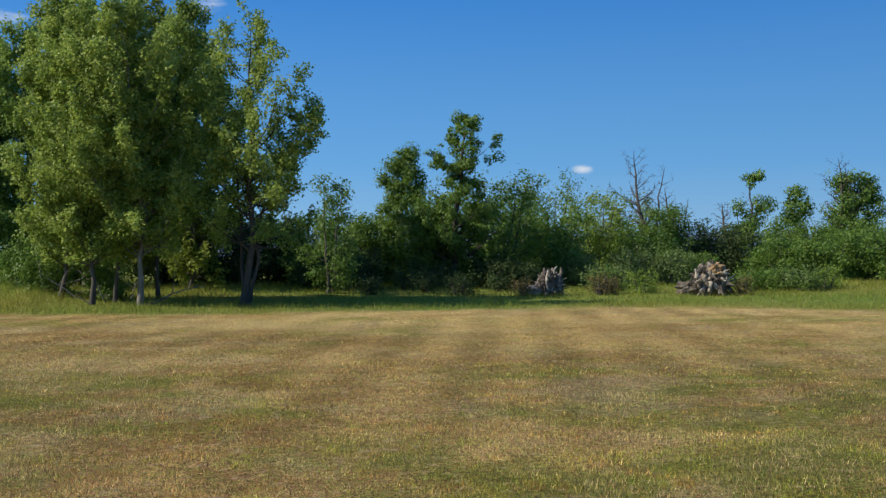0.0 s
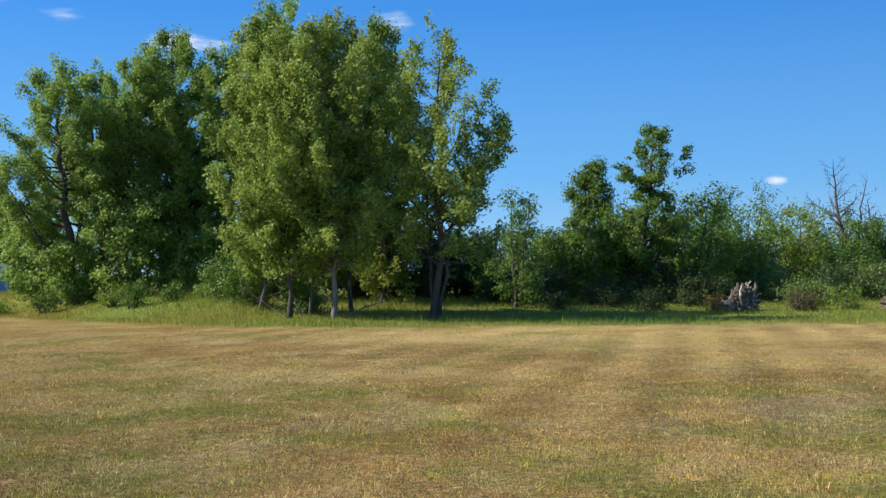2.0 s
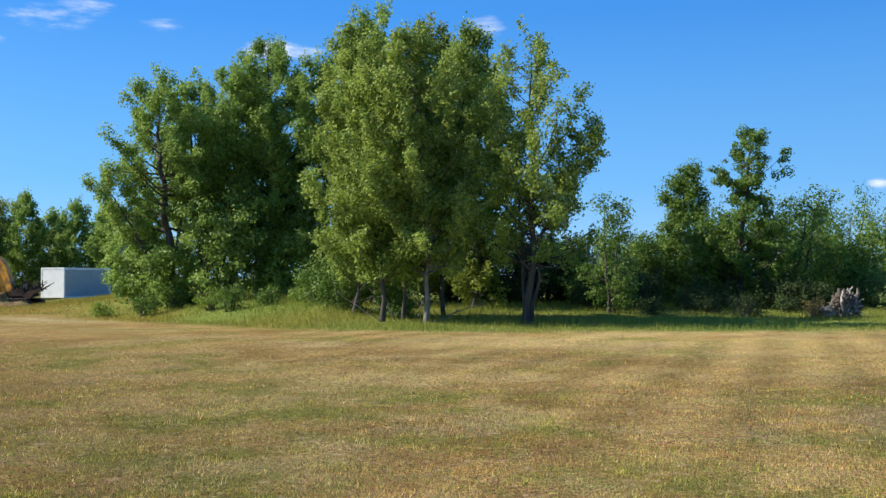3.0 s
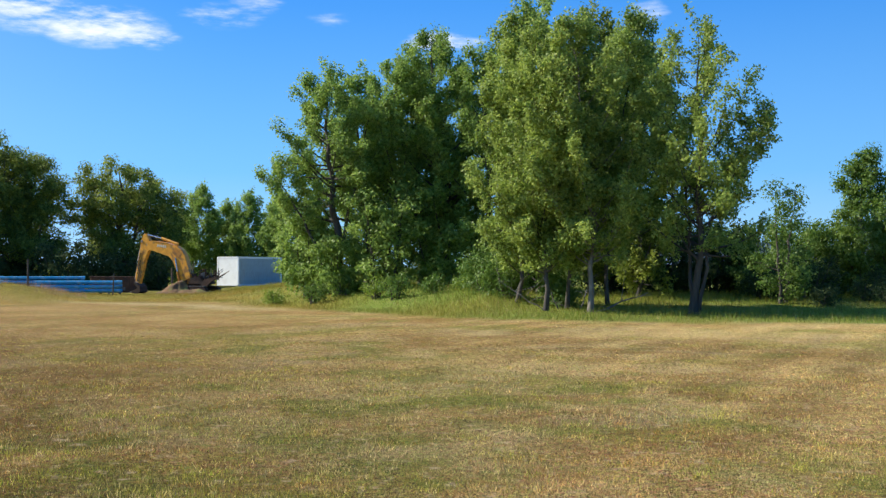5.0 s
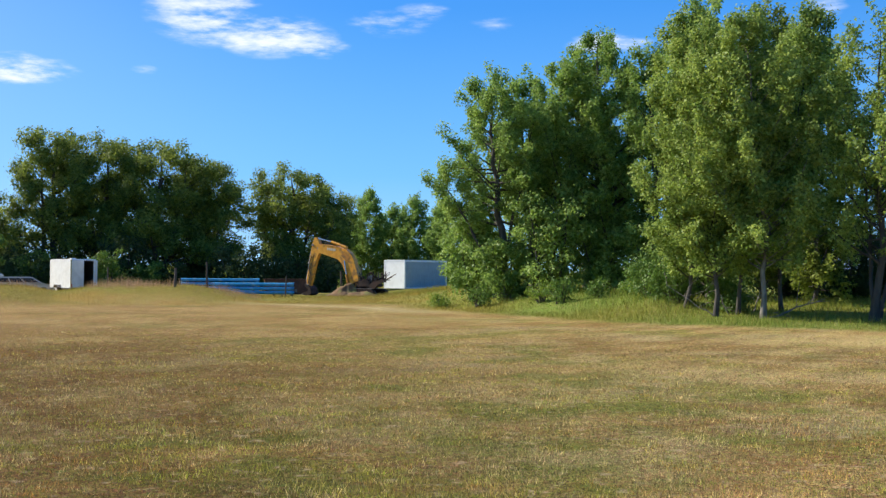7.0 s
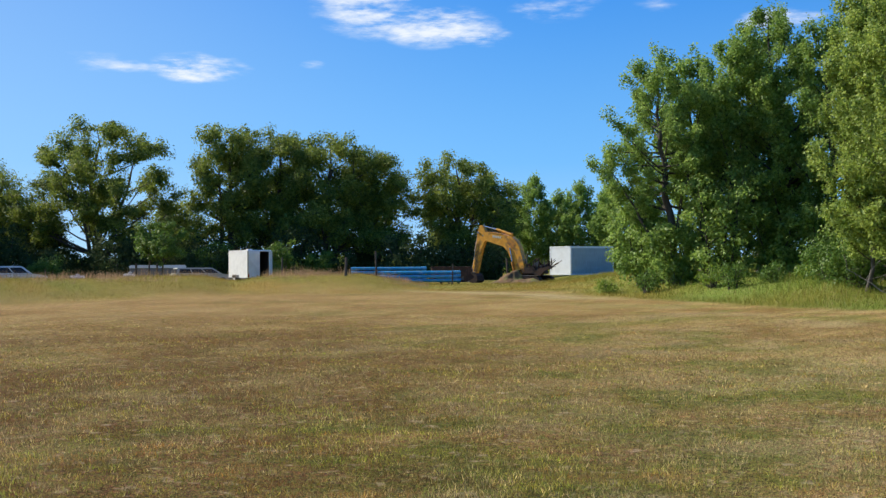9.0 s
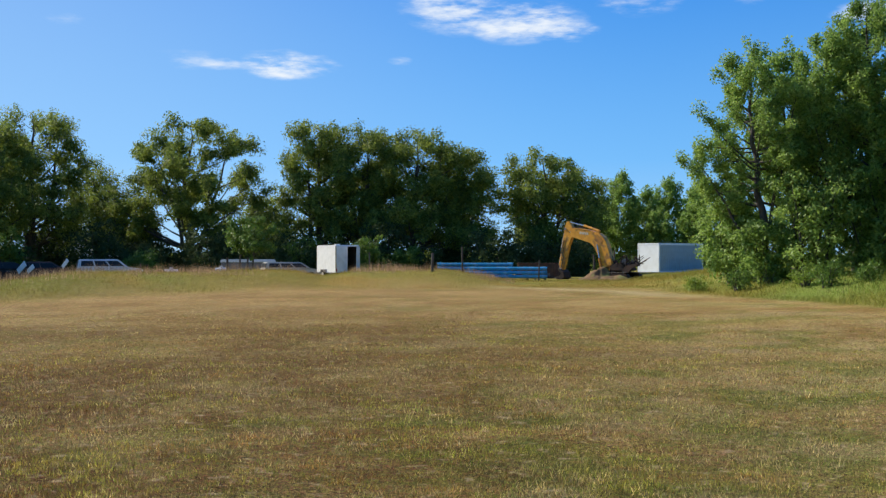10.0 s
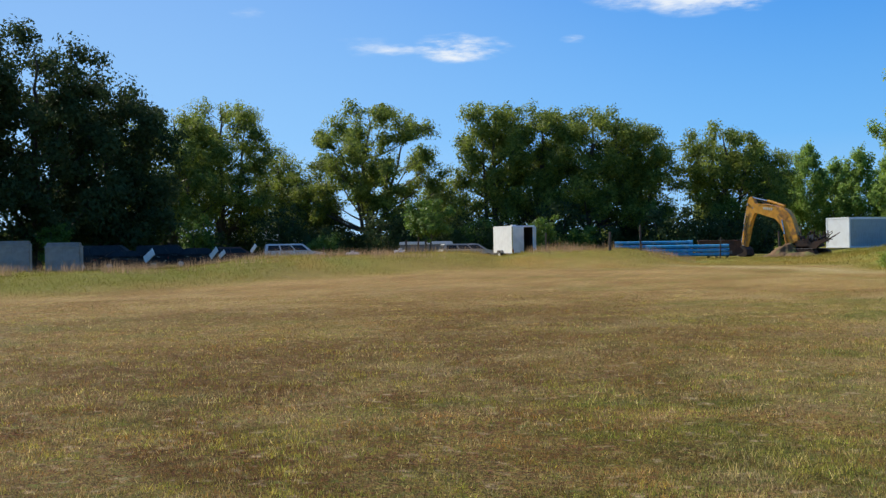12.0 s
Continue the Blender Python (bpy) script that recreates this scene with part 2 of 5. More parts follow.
def patchy(x, y, size, seed):
    """Smooth noise from 0 to 1 with patches about that size in metres."""
    u, v = np.asarray(x, float) / size + seed * 17.31, np.asarray(y, float) / size - seed * 9.77
    i, j = np.floor(u), np.floor(v)
    a, b = u - i, v - j
    a, b = a * a * (3 - 2 * a), b * b * (3 - 2 * b)

    def corner(p, q):
        s = np.sin(p * 127.1 + q * 311.7 + seed * 74.7) * 43758.5453
        return s - np.floor(s)

    return (corner(i, j) * (1 - a) + corner(i + 1, j) * a) * (1 - b) + (corner(i, j + 1) * (1 - a) + corner(i + 1, j + 1) * a) * b


def quads(name, verts, faces, mat, round_=False, tone=None):
    """A mesh from vertex and four-cornered face arrays."""
    me = bpy.data.meshes.new(name)
    verts, faces = np.asarray(verts, np.float32), np.asarray(faces, np.int32)
    k = faces.shape[1]
    me.vertices.add(len(verts))
    me.vertices.foreach_set("co", verts.ravel())
    me.loops.add(faces.size)
    me.loops.foreach_set("vertex_index", faces.ravel())
    me.polygons.add(len(faces))
    me.polygons.foreach_set("loop_start", np.arange(0, faces.size, k, dtype=np.int32))
    me.polygons.foreach_set("use_smooth", np.full(len(faces), round_))
    if tone is not None:
        at = me.attributes.new("tone", "FLOAT_COLOR", "POINT")
        at.data.foreach_set("color", np.column_stack([tone, np.ones(len(tone))]).astype(np.float32).ravel())
    me.update(calc_edges=True)
    me.materials.append(mat)
    return me


class Tubes:
    """Tapered round branches collected into one mesh."""

    def __init__(self):
        self.v, self.f, self.n = [], [], 0

    def add(self, pts, radii, sides=6):
        pts, radii = np.asarray(pts, float), np.asarray(radii, float)
        way = np.gradient(pts, axis=0)
        way /= np.linalg.norm(way, axis=1, keepdims=True) + 1e-9
        ref = np.where(np.abs(way[:, 2:3]) > 0.9, np.array([[1.0, 0, 0]]), np.array([[0, 0, 1.0]]))
        if np.any(ref[:, 0] != ref[0, 0]):
            ref[:] = (0.37, 0.91, 0.18)
        a = np.cross(way, ref)
        a /= np.linalg.norm(a, axis=1, keepdims=True) + 1e-9
        b = np.cross(way, a)
        ang = np.arange(sides) * 2 * np.pi / sides
        ring = pts[:, None] + radii[:, None, None] * (np.cos(ang)[None, :, None] * a[:, None] + np.sin(ang)[None, :, None] * b[:, None])
        k = len(pts)
        i, j = np.meshgrid(np.arange(k - 1), np.arange(sides), indexing="ij")
        j2 = (j + 1) % sides
        f = np.stack([i * sides + j, i * sides + j2, (i + 1) * sides + j2, (i + 1) * sides + j], -1).reshape(-1, 4) + self.n
        self.v.append(ring.reshape(-1, 3))
        self.f.append(f)
        self.n += k * sides

    def mesh(self, name, mat):
        return quads(name, np.concatenate(self.v), np.concatenate(self.f), mat, True)


# ---------- ground ----------
EDGE_B = [-180, -30, -4, 6, 16, 21, 25, 30, 36, 48, 52, 62, 73, 90, 120, 180]
EDGE_D = [60, 42, 42, 38.5, 36.5, 37.5, 43, 52, 65, 66, 62, 54, 43, 42, 60, 60]


def bearing_of(x, y):
    return np.degrees(np.arctan2(-x, y))


def leftward(b, d, lo, hi):
    """Grows from 0 to 1 between two bearings on the left, and fades again behind the onlooker."""
    return smooth01(b, lo, hi) * (1 - smooth01(b, 105, 165)) * smooth01(d, 1, 7)


def verge(x, y):
    """0 on the mown meadow, 1 in the tall grass round it."""
    b, d = bearing_of(x, y), np.hypot(x, y)
    e = np.interp(b, EDGE_B, EDGE_D) + (patchy(x, y, 5, 3) - 0.5) * 5 + (patchy(x, y, 1.3, 4) - 0.5) * 2
    w = 1.6 + 4.4 * smooth01(b, 22, 45)
    return smooth01(d, e - w, e + w)


def rise(x, y):
    """Height of the ground: nearly flat, rising a little to the wood, with a low bank before the parked vehicles."""
    b, d = bearing_of(x, y), np.hypot(x, y)
    e = np.interp(b, EDGE_B, EDGE_D)
    bank = smooth01(b, 40.5, 45) * (1 - smooth01(b, 84, 96)) * smooth01(d, e - 2, e + 9) * (1 - smooth01(d, e + 14, e + 24))
    rough = 0.5 * smooth01(b, -60, -36) * (1 - smooth01(b, 32, 36)) * smooth01(d, e + 0.5, e + 17) * (1 - smooth01(d, 130, 190))
    rough = rough + 0.42 * smooth01(b, 17, 21) * (1 - smooth01(b, 30, 33)) * smooth01(d, e + 3, e + 12) * (1 - smooth01(d, 90, 130))
    swale = smooth01(b, 51.5, 55) * (1 - smooth01(b, 62, 66)) * smooth01(d, e + 17, e + 28) * (1 - smooth01(d, 104, 124))
    return rough - 0.1 * swale + 0.95 * bank * (1 - 0.4 * np.exp(-((b - 50.9) / 1.2) ** 2)) * (1 - 0.5 * smooth01(b, 63, 68)) * (0.85 + 0.3 * patchy(x, y, 6, 8)) + (patchy(x, y, 9, 1) - 0.5) * 0.10 * smooth01(d, 4, 20) * (1 - smooth01(d, 200, 400)) \
        + (patchy(x, y, 1.1, 2) - 0.5) * 0.03 * (1 - smooth01(d, 30, 60))


STRAW, TAN, RUST, GREEN = np.array([0.53, 0.375, 0.155]), np.array([0.335, 0.23, 0.078]), np.array([0.23, 0.125, 0.04]), np.array([0.215, 0.225, 0.045])
ASH = np.array([0.40, 0.31, 0.17])
LUSH, OLIVE, BARE, THATCH = np.array([0.20, 0.27, 0.045]), np.array([0.28, 0.235, 0.042]), np.array([0.60, 0.46, 0.23]), np.array([0.50, 0.385, 0.18])


def bare_strip(x, y):
    """A worn pale strip of dry soil along the yard's edge."""
    b, d = bearing_of(x, y), np.hypot(x, y)
    mid = np.interp(b, [28, 33, 41, 46, 50], [48, 53.6, 64, 68, 70]) + (patchy(x, y, 4, 27) - 0.5) * 3
    return np.exp(-((d - mid) / (1.2 + 1.8 * patchy(x, y, 6, 28))) ** 2) * smooth01(b, 29, 34) * (1 - smooth01(b, 40.5, 43.5)) * (0.55 + 0.45 * patchy(x, y, 2.2, 29))


def turf_colour(x, y, jitter=0.0):
    """Colour of the mown turf and of the tall grass: dry straw with rusty and green patches."""
    b, d = bearing_of(x, y), np.hypot(x, y)
    big, mid, small = patchy(x, y, 6.5, 11), patchy(x, y, 2.1, 12), patchy(x, y, 0.7, 13)
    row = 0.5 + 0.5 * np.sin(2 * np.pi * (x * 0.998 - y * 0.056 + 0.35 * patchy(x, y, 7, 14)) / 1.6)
    dry = np.clip(0.35 + 0.3 * big + 0.35 * mid + 0.6 * (small - 0.5) + 0.1 + 0.8 * (row - 0.5) * patchy(x, y, 3.7, 19) + 0.06 - 0.15 * leftward(b, d, 25, 60) + jitter, 0, 1)
    red = np.clip(patchy(x, y, 4.3, 15) * 0.85 + patchy(x, y, 1.1, 16) * 0.6 + patchy(x, y, 0.4, 25) * 0.5 - 0.64 + 0.42 * leftward(b, d, 20, 55) + jitter, 0, 1)
    grn = np.clip(patchy(x, y, 5.2, 17) * 0.75 + patchy(x, y, 1.0, 18) * 0.95 + patchy(x, y, 0.4, 26) * 0.6 - 1.1 + 0.45 * np.exp(-((b + 16) / 9) ** 2 - ((d - 10.5) / 3.5) ** 2)
                  + 0.2 * (1 - smooth01(d, 8, 12)) - 0.1 * leftward(b, d, 20, 50) - 0.15 * leftward(b, d, 50, 66) + jitter * 1.3, 0, 1)
    c = TAN + (STRAW - TAN) * dry[..., None]
    c = c + (RUST - c) * (0.9 * red)[..., None]
    c = c + (GREEN - c) * (0.92 * np.minimum(grn * 1.8, 1))[..., None]
    bare = 0.7 * np.exp(-((d - 31) / 2.6) ** 2) * smooth01(b, -6, 6) * (1 - smooth01(b, 15, 20))
    c = c + (BARE - c) * (0.7 * np.clip(bare, 0, 1) * (0.5 + 0.5 * mid))[..., None]
    pale = smooth01(patchy(x, y, 1.4, 22) * 0.6 + patchy(x, y, 0.5, 23) * 0.4 + 0.15 * patchy(x, y, 8, 24), 0.58, 0.78)
    c = c + (THATCH - c) * (0.65 * pale)[..., None]
    ash = smooth01(patchy(x, y, 2.6, 43) * 0.5 + patchy(x, y, 0.8, 44) * 0.5, 0.58, 0.8)
    c = c + (ASH - c) * (0.6 * ash)[..., None]
    # paler to the right, darker to the left and close to the onlooker
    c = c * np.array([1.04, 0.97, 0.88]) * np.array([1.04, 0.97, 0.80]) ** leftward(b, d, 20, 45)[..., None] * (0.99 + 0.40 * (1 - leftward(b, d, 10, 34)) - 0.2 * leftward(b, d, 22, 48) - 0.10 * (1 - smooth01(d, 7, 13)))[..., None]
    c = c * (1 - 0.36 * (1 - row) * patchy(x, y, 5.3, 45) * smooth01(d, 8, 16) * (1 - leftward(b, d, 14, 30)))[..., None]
    wash = 0.42 * smooth01(d, 22, 36) * leftward(b, d, 22, 45) * (0.35 + 0.9 * patchy(x, y, 5.5, 57) * patchy(x, y, 1.7, 58) ** 0.5)
    c = c + (np.array([0.50, 0.30, 0.125]) - c) * np.clip(wash, 0, 1)[..., None]
    tall = LUSH + (OLIVE - LUSH) * np.clip(patchy(x, y, 5, 21) * 0.75 + 0.8 * leftward(b, d, 25, 37) + jitter * 1.5, 0, 1.2)[..., None]
    tall = tall + (np.array([0.42, 0.25, 0.055]) - tall) * (0.75 * smooth01(patchy(x, y, 3.4, 55) * 0.6 + patchy(x, y, 1.2, 56) * 0.4, 0.5, 0.75) * leftward(b, d, 25, 40))[..., None]
    tall = tall + (np.array([0.17, 0.165, 0.015]) - tall) * (0.75 * leftward(b, d, 56, 68))[..., None]
    v = verge(x, y)[..., None]
    c = c * (1 - v) + tall * v
    k = bare_strip(x, y)[..., None]
    return c * (1 - k) + BARE * k * (0.75 + 0.35 * small[..., None])


turn = np.radians(np.concatenate([np.arange(-34, 96, 0.75), np.arange(96, 326, 5.0)]))
dist = np.concatenate([[0.0, 0.004], np.arange(0.6, 5.8, 0.6), 6 * 1.02 ** np.arange(0, 135), 6 * 1.02 ** 135 * 1.12 ** np.arange(0, 40)])
bb, dd = np.meshgrid(turn, dist[1:])
gx, gy = -dd * np.sin(bb), dd * np.cos(bb)
verts = np.column_stack([gx.ravel(), gy.ravel(), rise(gx, gy).ravel()])
nr, nb = bb.shape
i, j = np.meshgrid(np.arange(nr - 1), np.arange(nb), indexing="ij")
j2 = (j + 1) % nb
faces = np.stack([i * nb + j, (i + 1) * nb + j, (i + 1) * nb + j2, i * nb + j2], -1).reshape(-1, 4)[:, ::-1]
# shade between the blades is put into the ground's tone, darkest nearby
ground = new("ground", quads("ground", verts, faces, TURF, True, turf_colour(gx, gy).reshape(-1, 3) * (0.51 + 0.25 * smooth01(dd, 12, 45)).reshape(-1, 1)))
tagged(ground, "flat meadow of dry mown turf with green patches", "ground", kind="structure")


def at(b, d, sink=0.0):
    """A place on the ground, by bearing and distance."""
    x, y = polar(b, d)
    return x, y, float(rise(np.array(x), np.array(y))) - sink


# ---------- trees and shrubs ----------
def part(name, data, parent, label=""):
    ob = new(name, data)
    ob.parent = parent
    return tagged(ob, label)


def thing(name, place, turn=0.0, label="", category="", group="", kind=""):
    ob = new(name)
    ob.empty_display_size = 0.3
    ob.matrix_world = pose(*place, 0, 0, turn)
    return tagged(ob, label, category, group, kind)


def leaves_mesh(name, rng, centres, radii, count, length, mat, droop=0.25, flat=0.8, flutter=0.5, axes=None):
    """Single leaves scattered in clumps round the twigs' ends, or in sprays along axes (half the spray's length each)."""
    w = radii ** 2 if axes is None else radii * (np.linalg.norm(axes, axis=1) + radii)
    pick = rng.choice(len(centres), count, p=w / w.sum())
    off = rng.normal(0, 1, (count, 3))
    off *= (rng.uniform(0.1, 1, count) ** 0.45 * rng.uniform(0.8, 1.15, count) / np.linalg.norm(off, axis=1))[:, None]
    skew = rng.uniform(0.7, 1.35, (len(centres), 3))
    off *= skew[pick]
    off[:, 2] *= flat
    p = centres[pick] + off * radii[pick][:, None]
    if axes is not None:
        p += axes[pick] * rng.uniform(-1.05, 1.1, count)[:, None]
    nor = off * (1.5 if axes is None else 0.9) + rng.normal(0, flutter, (count, 3)) + np.array([0, 0, 0.45])
    nor /= np.linalg.norm(nor, axis=1, keepdims=True)
    way = rng.normal(0, 1, (count, 3))
    way[:, 2] -= droop
    way -= nor * np.sum(way * nor, 1, keepdims=True)
    way /= np.linalg.norm(way, axis=1, keepdims=True) + 1e-9
    side = np.cross(way, nor)
    ln = (length * rng.uniform(0.7, 1.3, count))[:, None]
    wd = ln * rng.uniform(0.34, 0.50, count)[:, None]
    v = np.stack([p + side * wd, p + way * ln, p - side * wd], 1).reshape(-1, 3)
    return quads(name, v, np.arange(count * 3).reshape(-1, 3), mat)


def spire(rng, wood, height, low, shape, trunk_r, limbs, foot=(0, 0), lean=(0, 0), steep=1.7, spray=0.17, gap=0.42, bare=0.3, leaders=4, kink=0.010, bend=1.2, shoots=1.0):
    """A stem of an upright, feathery tree: limbs that bow out and then climb, with leafy shoots along them and at the top.
    Returns the middles, radii and half lengths of the sprays of leaves. bare: the leafless share of each limb."""
    k = 14
    z = np.linspace(0, 1, k)
    wob = np.cumsum(rng.normal(0, kink, (k, 2)), 0) * height
    wob -= wob[0]
    line = np.column_stack([foot[0] + lean[0] * z ** bend + wob[:, 0], foot[1] + lean[1] * z ** bend + wob[:, 1], z * height * 0.96])
    rad = trunk_r * ((1 - z) ** 0.9 * 0.94 + 0.06)
    rad[0] *= 1.4
    line[0, 2] = -0.15
    wood.add(line, rad, 9)
    fr, fw = zip(*shape)
    cs, rs, ax = [], [], []

    def shoot(st, d, ln, r):
        d = d / np.linalg.norm(d)
        ln = ln * shoots
        end = st + d * ln
        wood.add([st, end], [0.009 * shoots, 0.004], 3)
        cs.append((st + end) / 2 + d * ln * 0.1)
        rs.append(r)
        ax.append(d * ln * 0.5)

    for i in range(limbs):
        u = low + (0.98 - low) * (i + rng.uniform(0, 1)) / limbs
        reach = np.interp(u, fr, fw) * rng.uniform(0.45, 1.12)
        az = i * 2.39996 + rng.normal(0, 0.4)
        h = u * height
        h0 = max(low * height * rng.uniform(0.75, 1.9), h - reach * steep * rng.uniform(0.75, 1.25))
        h0 = min(h0, h)
        base = np.array([np.interp(h0, line[:, 2], line[:, c]) for c in (0, 1)] + [h0])
        out_ = np.array([math.cos(az), math.sin(az), 0])
        tip = np.array([np.interp(h, line[:, 2], line[:, c]) for c in (0, 1)] + [h]) + out_ * reach
        mid = base + out_ * reach * 0.62 + np.array([0, 0, (h - h0) * 0.32]) + rng.normal(0, 0.06, 3) * reach
        s_ = np.linspace(0, 1, 6)[:, None]
        curve = (1 - s_) ** 2 * base + 2 * s_ * (1 - s_) * mid + s_ ** 2 * tip
        r0 = max(0.014, np.interp(h0, line[:, 2], rad) * 0.42)
        wood.add(curve, r0 * (1 - 0.85 * s_[:, 0]), 4)
        length = np.linalg.norm(tip - base)
        n = max(3, int(length * (1 - bare) / (gap * shoots) * 2))
        for q in range(n):
            f = bare + (1 - bare) * (q + rng.uniform(0, 1)) / n
            st = np.array([np.interp(f, s_[:, 0], curve[:, c]) for c in range(3)])
            grow_way = curve[-1] - curve[-2]
            grow_way = grow_way / (np.linalg.norm(grow_way) + 1e-9)
            if rng.uniform() < 0.4 * (1 - smooth01(st[2] / height, 0.2, 0.42)):
                continue
            d = grow_way * 0.35 + rng.normal(0, 0.8, 3) + np.array([0, 0, 0.3])
            shoot(st, d, rng.uniform(0.3, 0.85) * (0.7 + 0.6 * (1 - f)), spray * rng.uniform(0.6, 1.4))
        for q in range(3):
            shoot(tip, np.array([0, 0, 0.6]) + 0.3 * out_ + rng.normal(0, 0.5, 3), rng.uniform(0.25, 0.6), spray * rng.uniform(0.8, 1.3))
    for q in range(leaders):
        st = line[-1 - q % 2] + np.array([rng.normal(0, 0.12), rng.normal(0, 0.12), -0.25 * q])
        shoot(st, np.array([rng.normal(0, 0.2), rng.normal(0, 0.2), 1.0]), rng.uniform(0.7, 1.2), spray)
    return np.array(cs), np.array(rs), np.array(ax)


def grow(rng, wood, height, low, shape, trunk_r, limbs, foot=(0, 0), lean=(0, 0), steep=0.9, twigs=5, clump=0.55, thin=0.5, rising=0.35, habit="", twiggy=True):
    """One stem with its limbs, added to wood; returns the places and sizes of the leaf clumps.
    shape: (share of the height, crown radius) from the crown's foot to its top.
    habit: "billow" for round heads of leaves at the limbs' ends."""
    k = 12
    z = np.linspace(0, 1, k)
    wob = np.cumsum(rng.normal(0, 0.010, (k, 2)), 0) * height
    wob -= wob[0]
    line = np.column_stack([foot[0] + lean[0] * z ** 1.2 + wob[:, 0], foot[1] + lean[1] * z ** 1.2 + wob[:, 1], z * height * 0.97])
    rad = trunk_r * ((1 - z) ** 0.8 * 0.95 + 0.05)
    rad[0] *= 1.35
    line[0, 2] = -0.15
    wood.add(line, rad, 9)
    fr, fw = zip(*shape)
    cs, rs = [line[-1]], [clump * 0.8]
    for i in range(limbs):
        u = low + (0.985 - low) * (i + rng.uniform(0, 1)) / limbs
        reach = np.interp(u, fr, fw) * rng.uniform(0.5, 1.15)
        az = i * 2.39996 + rng.normal(0, 0.35)
        h = u * height
        h0 = max(low * height * 0.7, h - reach * steep * rng.uniform(0.7, 1.3))
        base = np.array([np.interp(h0, line[:, 2], line[:, c]) for c in (0, 1)] + [h0])
        out_ = np.array([math.cos(az), math.sin(az), 0])
        tip = np.array([np.interp(h, line[:, 2], line[:, c]) for c in (0, 1)] + [h]) + out_ * reach
        mid = base + out_ * reach * 0.55 + np.array([0, 0, (h - h0) * 0.3]) + rng.normal(0, 0.05, 3) * reach
        s = np.linspace(0, 1, 5 if twiggy else 3)[:, None]
        curve = (1 - s) ** 2 * base + 2 * s * (1 - s) * mid + s ** 2 * tip
        r0 = max(0.012, np.interp(h0, line[:, 2], rad) * 0.5)
        wood.add(curve, r0 * (1 - 0.88 * s[:, 0]), 4 if twiggy else 3)
        m = max(2, int(round(twigs * min(1.6, 0.4 + reach / 2.2))))
        for q in range(m):
            f = rng.uniform(0.72 if habit == "billow" else 0.3, 1.0) if q else 1.0
            st = np.array([np.interp(f, s[:, 0], curve[:, c]) for c in range(3)])
            d = out_ * rng.uniform(-0.1, 0.8) + rng.normal(0, 0.7 if habit == "billow" else 0.55, 3) + np.array([0, 0, rising])
            d /= np.linalg.norm(d)
            ln = rng.uniform(0.3, 0.75) * (0.45 + 0.28 * reach)
            if habit == "billow":
                ln = clump * rng.uniform(0.8, 1.7)
            end = st + d * ln
            if twiggy:
                wood.add([st, end], [r0 * 0.3 + 0.004, 0.004], 3)
            if rng.uniform() > thin * 0.25:
                cs.append(end)
                rs.append(clump * rng.uniform(0.6, 1.35))
            if rng.uniform() > thin:
                cs.append((st + end) / 2)
                rs.append(clump * rng.uniform(0.5, 0.95))
    return np.array(cs), np.array(rs)


def tree(place, stems, leaves, leaf, leaf_mat, bark, label, seed, category="tree", name="tree", group="", turn=0.0, flat=0.8, flutter=0.5, habit=None):
    """A tree or shrub: stems are settings for grow(), or for the habit given."""
    rng = np.random.default_rng(seed)
    wood = Tubes()
    grown = [(habit or grow)(rng, wood, **st) for st in stems]
    got = [np.concatenate(g) for g in zip(*grown)]
    top = thing(name, place, turn, label, category, group)
    part("trunk", wood.mesh("trunk", bark), top)
    if leaves:
        part("crown", leaves_mesh("crown", rng, got[0], got[1], leaves, leaf, leaf_mat, flat=flat, flutter=flutter, axes=got[2] if habit else None), top)
    return top


def poplar(b, d, h, w, seed, leaves=42000, leaf=0.112, mat=None, bark=None, lean=(0, 0), low=0.1, r=0.085, label="", extra=(), limbs=64, spray=0.27, spreading=False, bare=0.3, steep=0.0, kink=0.010, turn=0.0):
    shape = [(low, w * 0.55), (0.3, w * 0.75), (0.45, w * 0.95), (0.62, w), (0.78, w * 0.85), (0.9, w * 0.55), (1.0, 0.16 * w)] if spreading else [(low, w * 0.55), (0.24, w * 0.8), (0.42, w), (0.6, w), (0.78, w * 0.82), (0.9, w * 0.52), (1.0, 0.14 * w)]
    h -= at(b, d)[2]
    st = [dict(height=h, low=low, shape=shape, trunk_r=r, limbs=limbs, lean=lean, steep=steep or (1.0 if spreading else 1.25), spray=spray, bare=bare, kink=kink), *extra]
    return tree(at(b, d), st, leaves, leaf, mat or LEAF_POPLAR, bark or BARK_PALE, label or "young poplar with light green fluttering leaves", seed, "tree", "poplar_tree", flat=1.0, flutter=0.9, habit=spire, turn=turn)


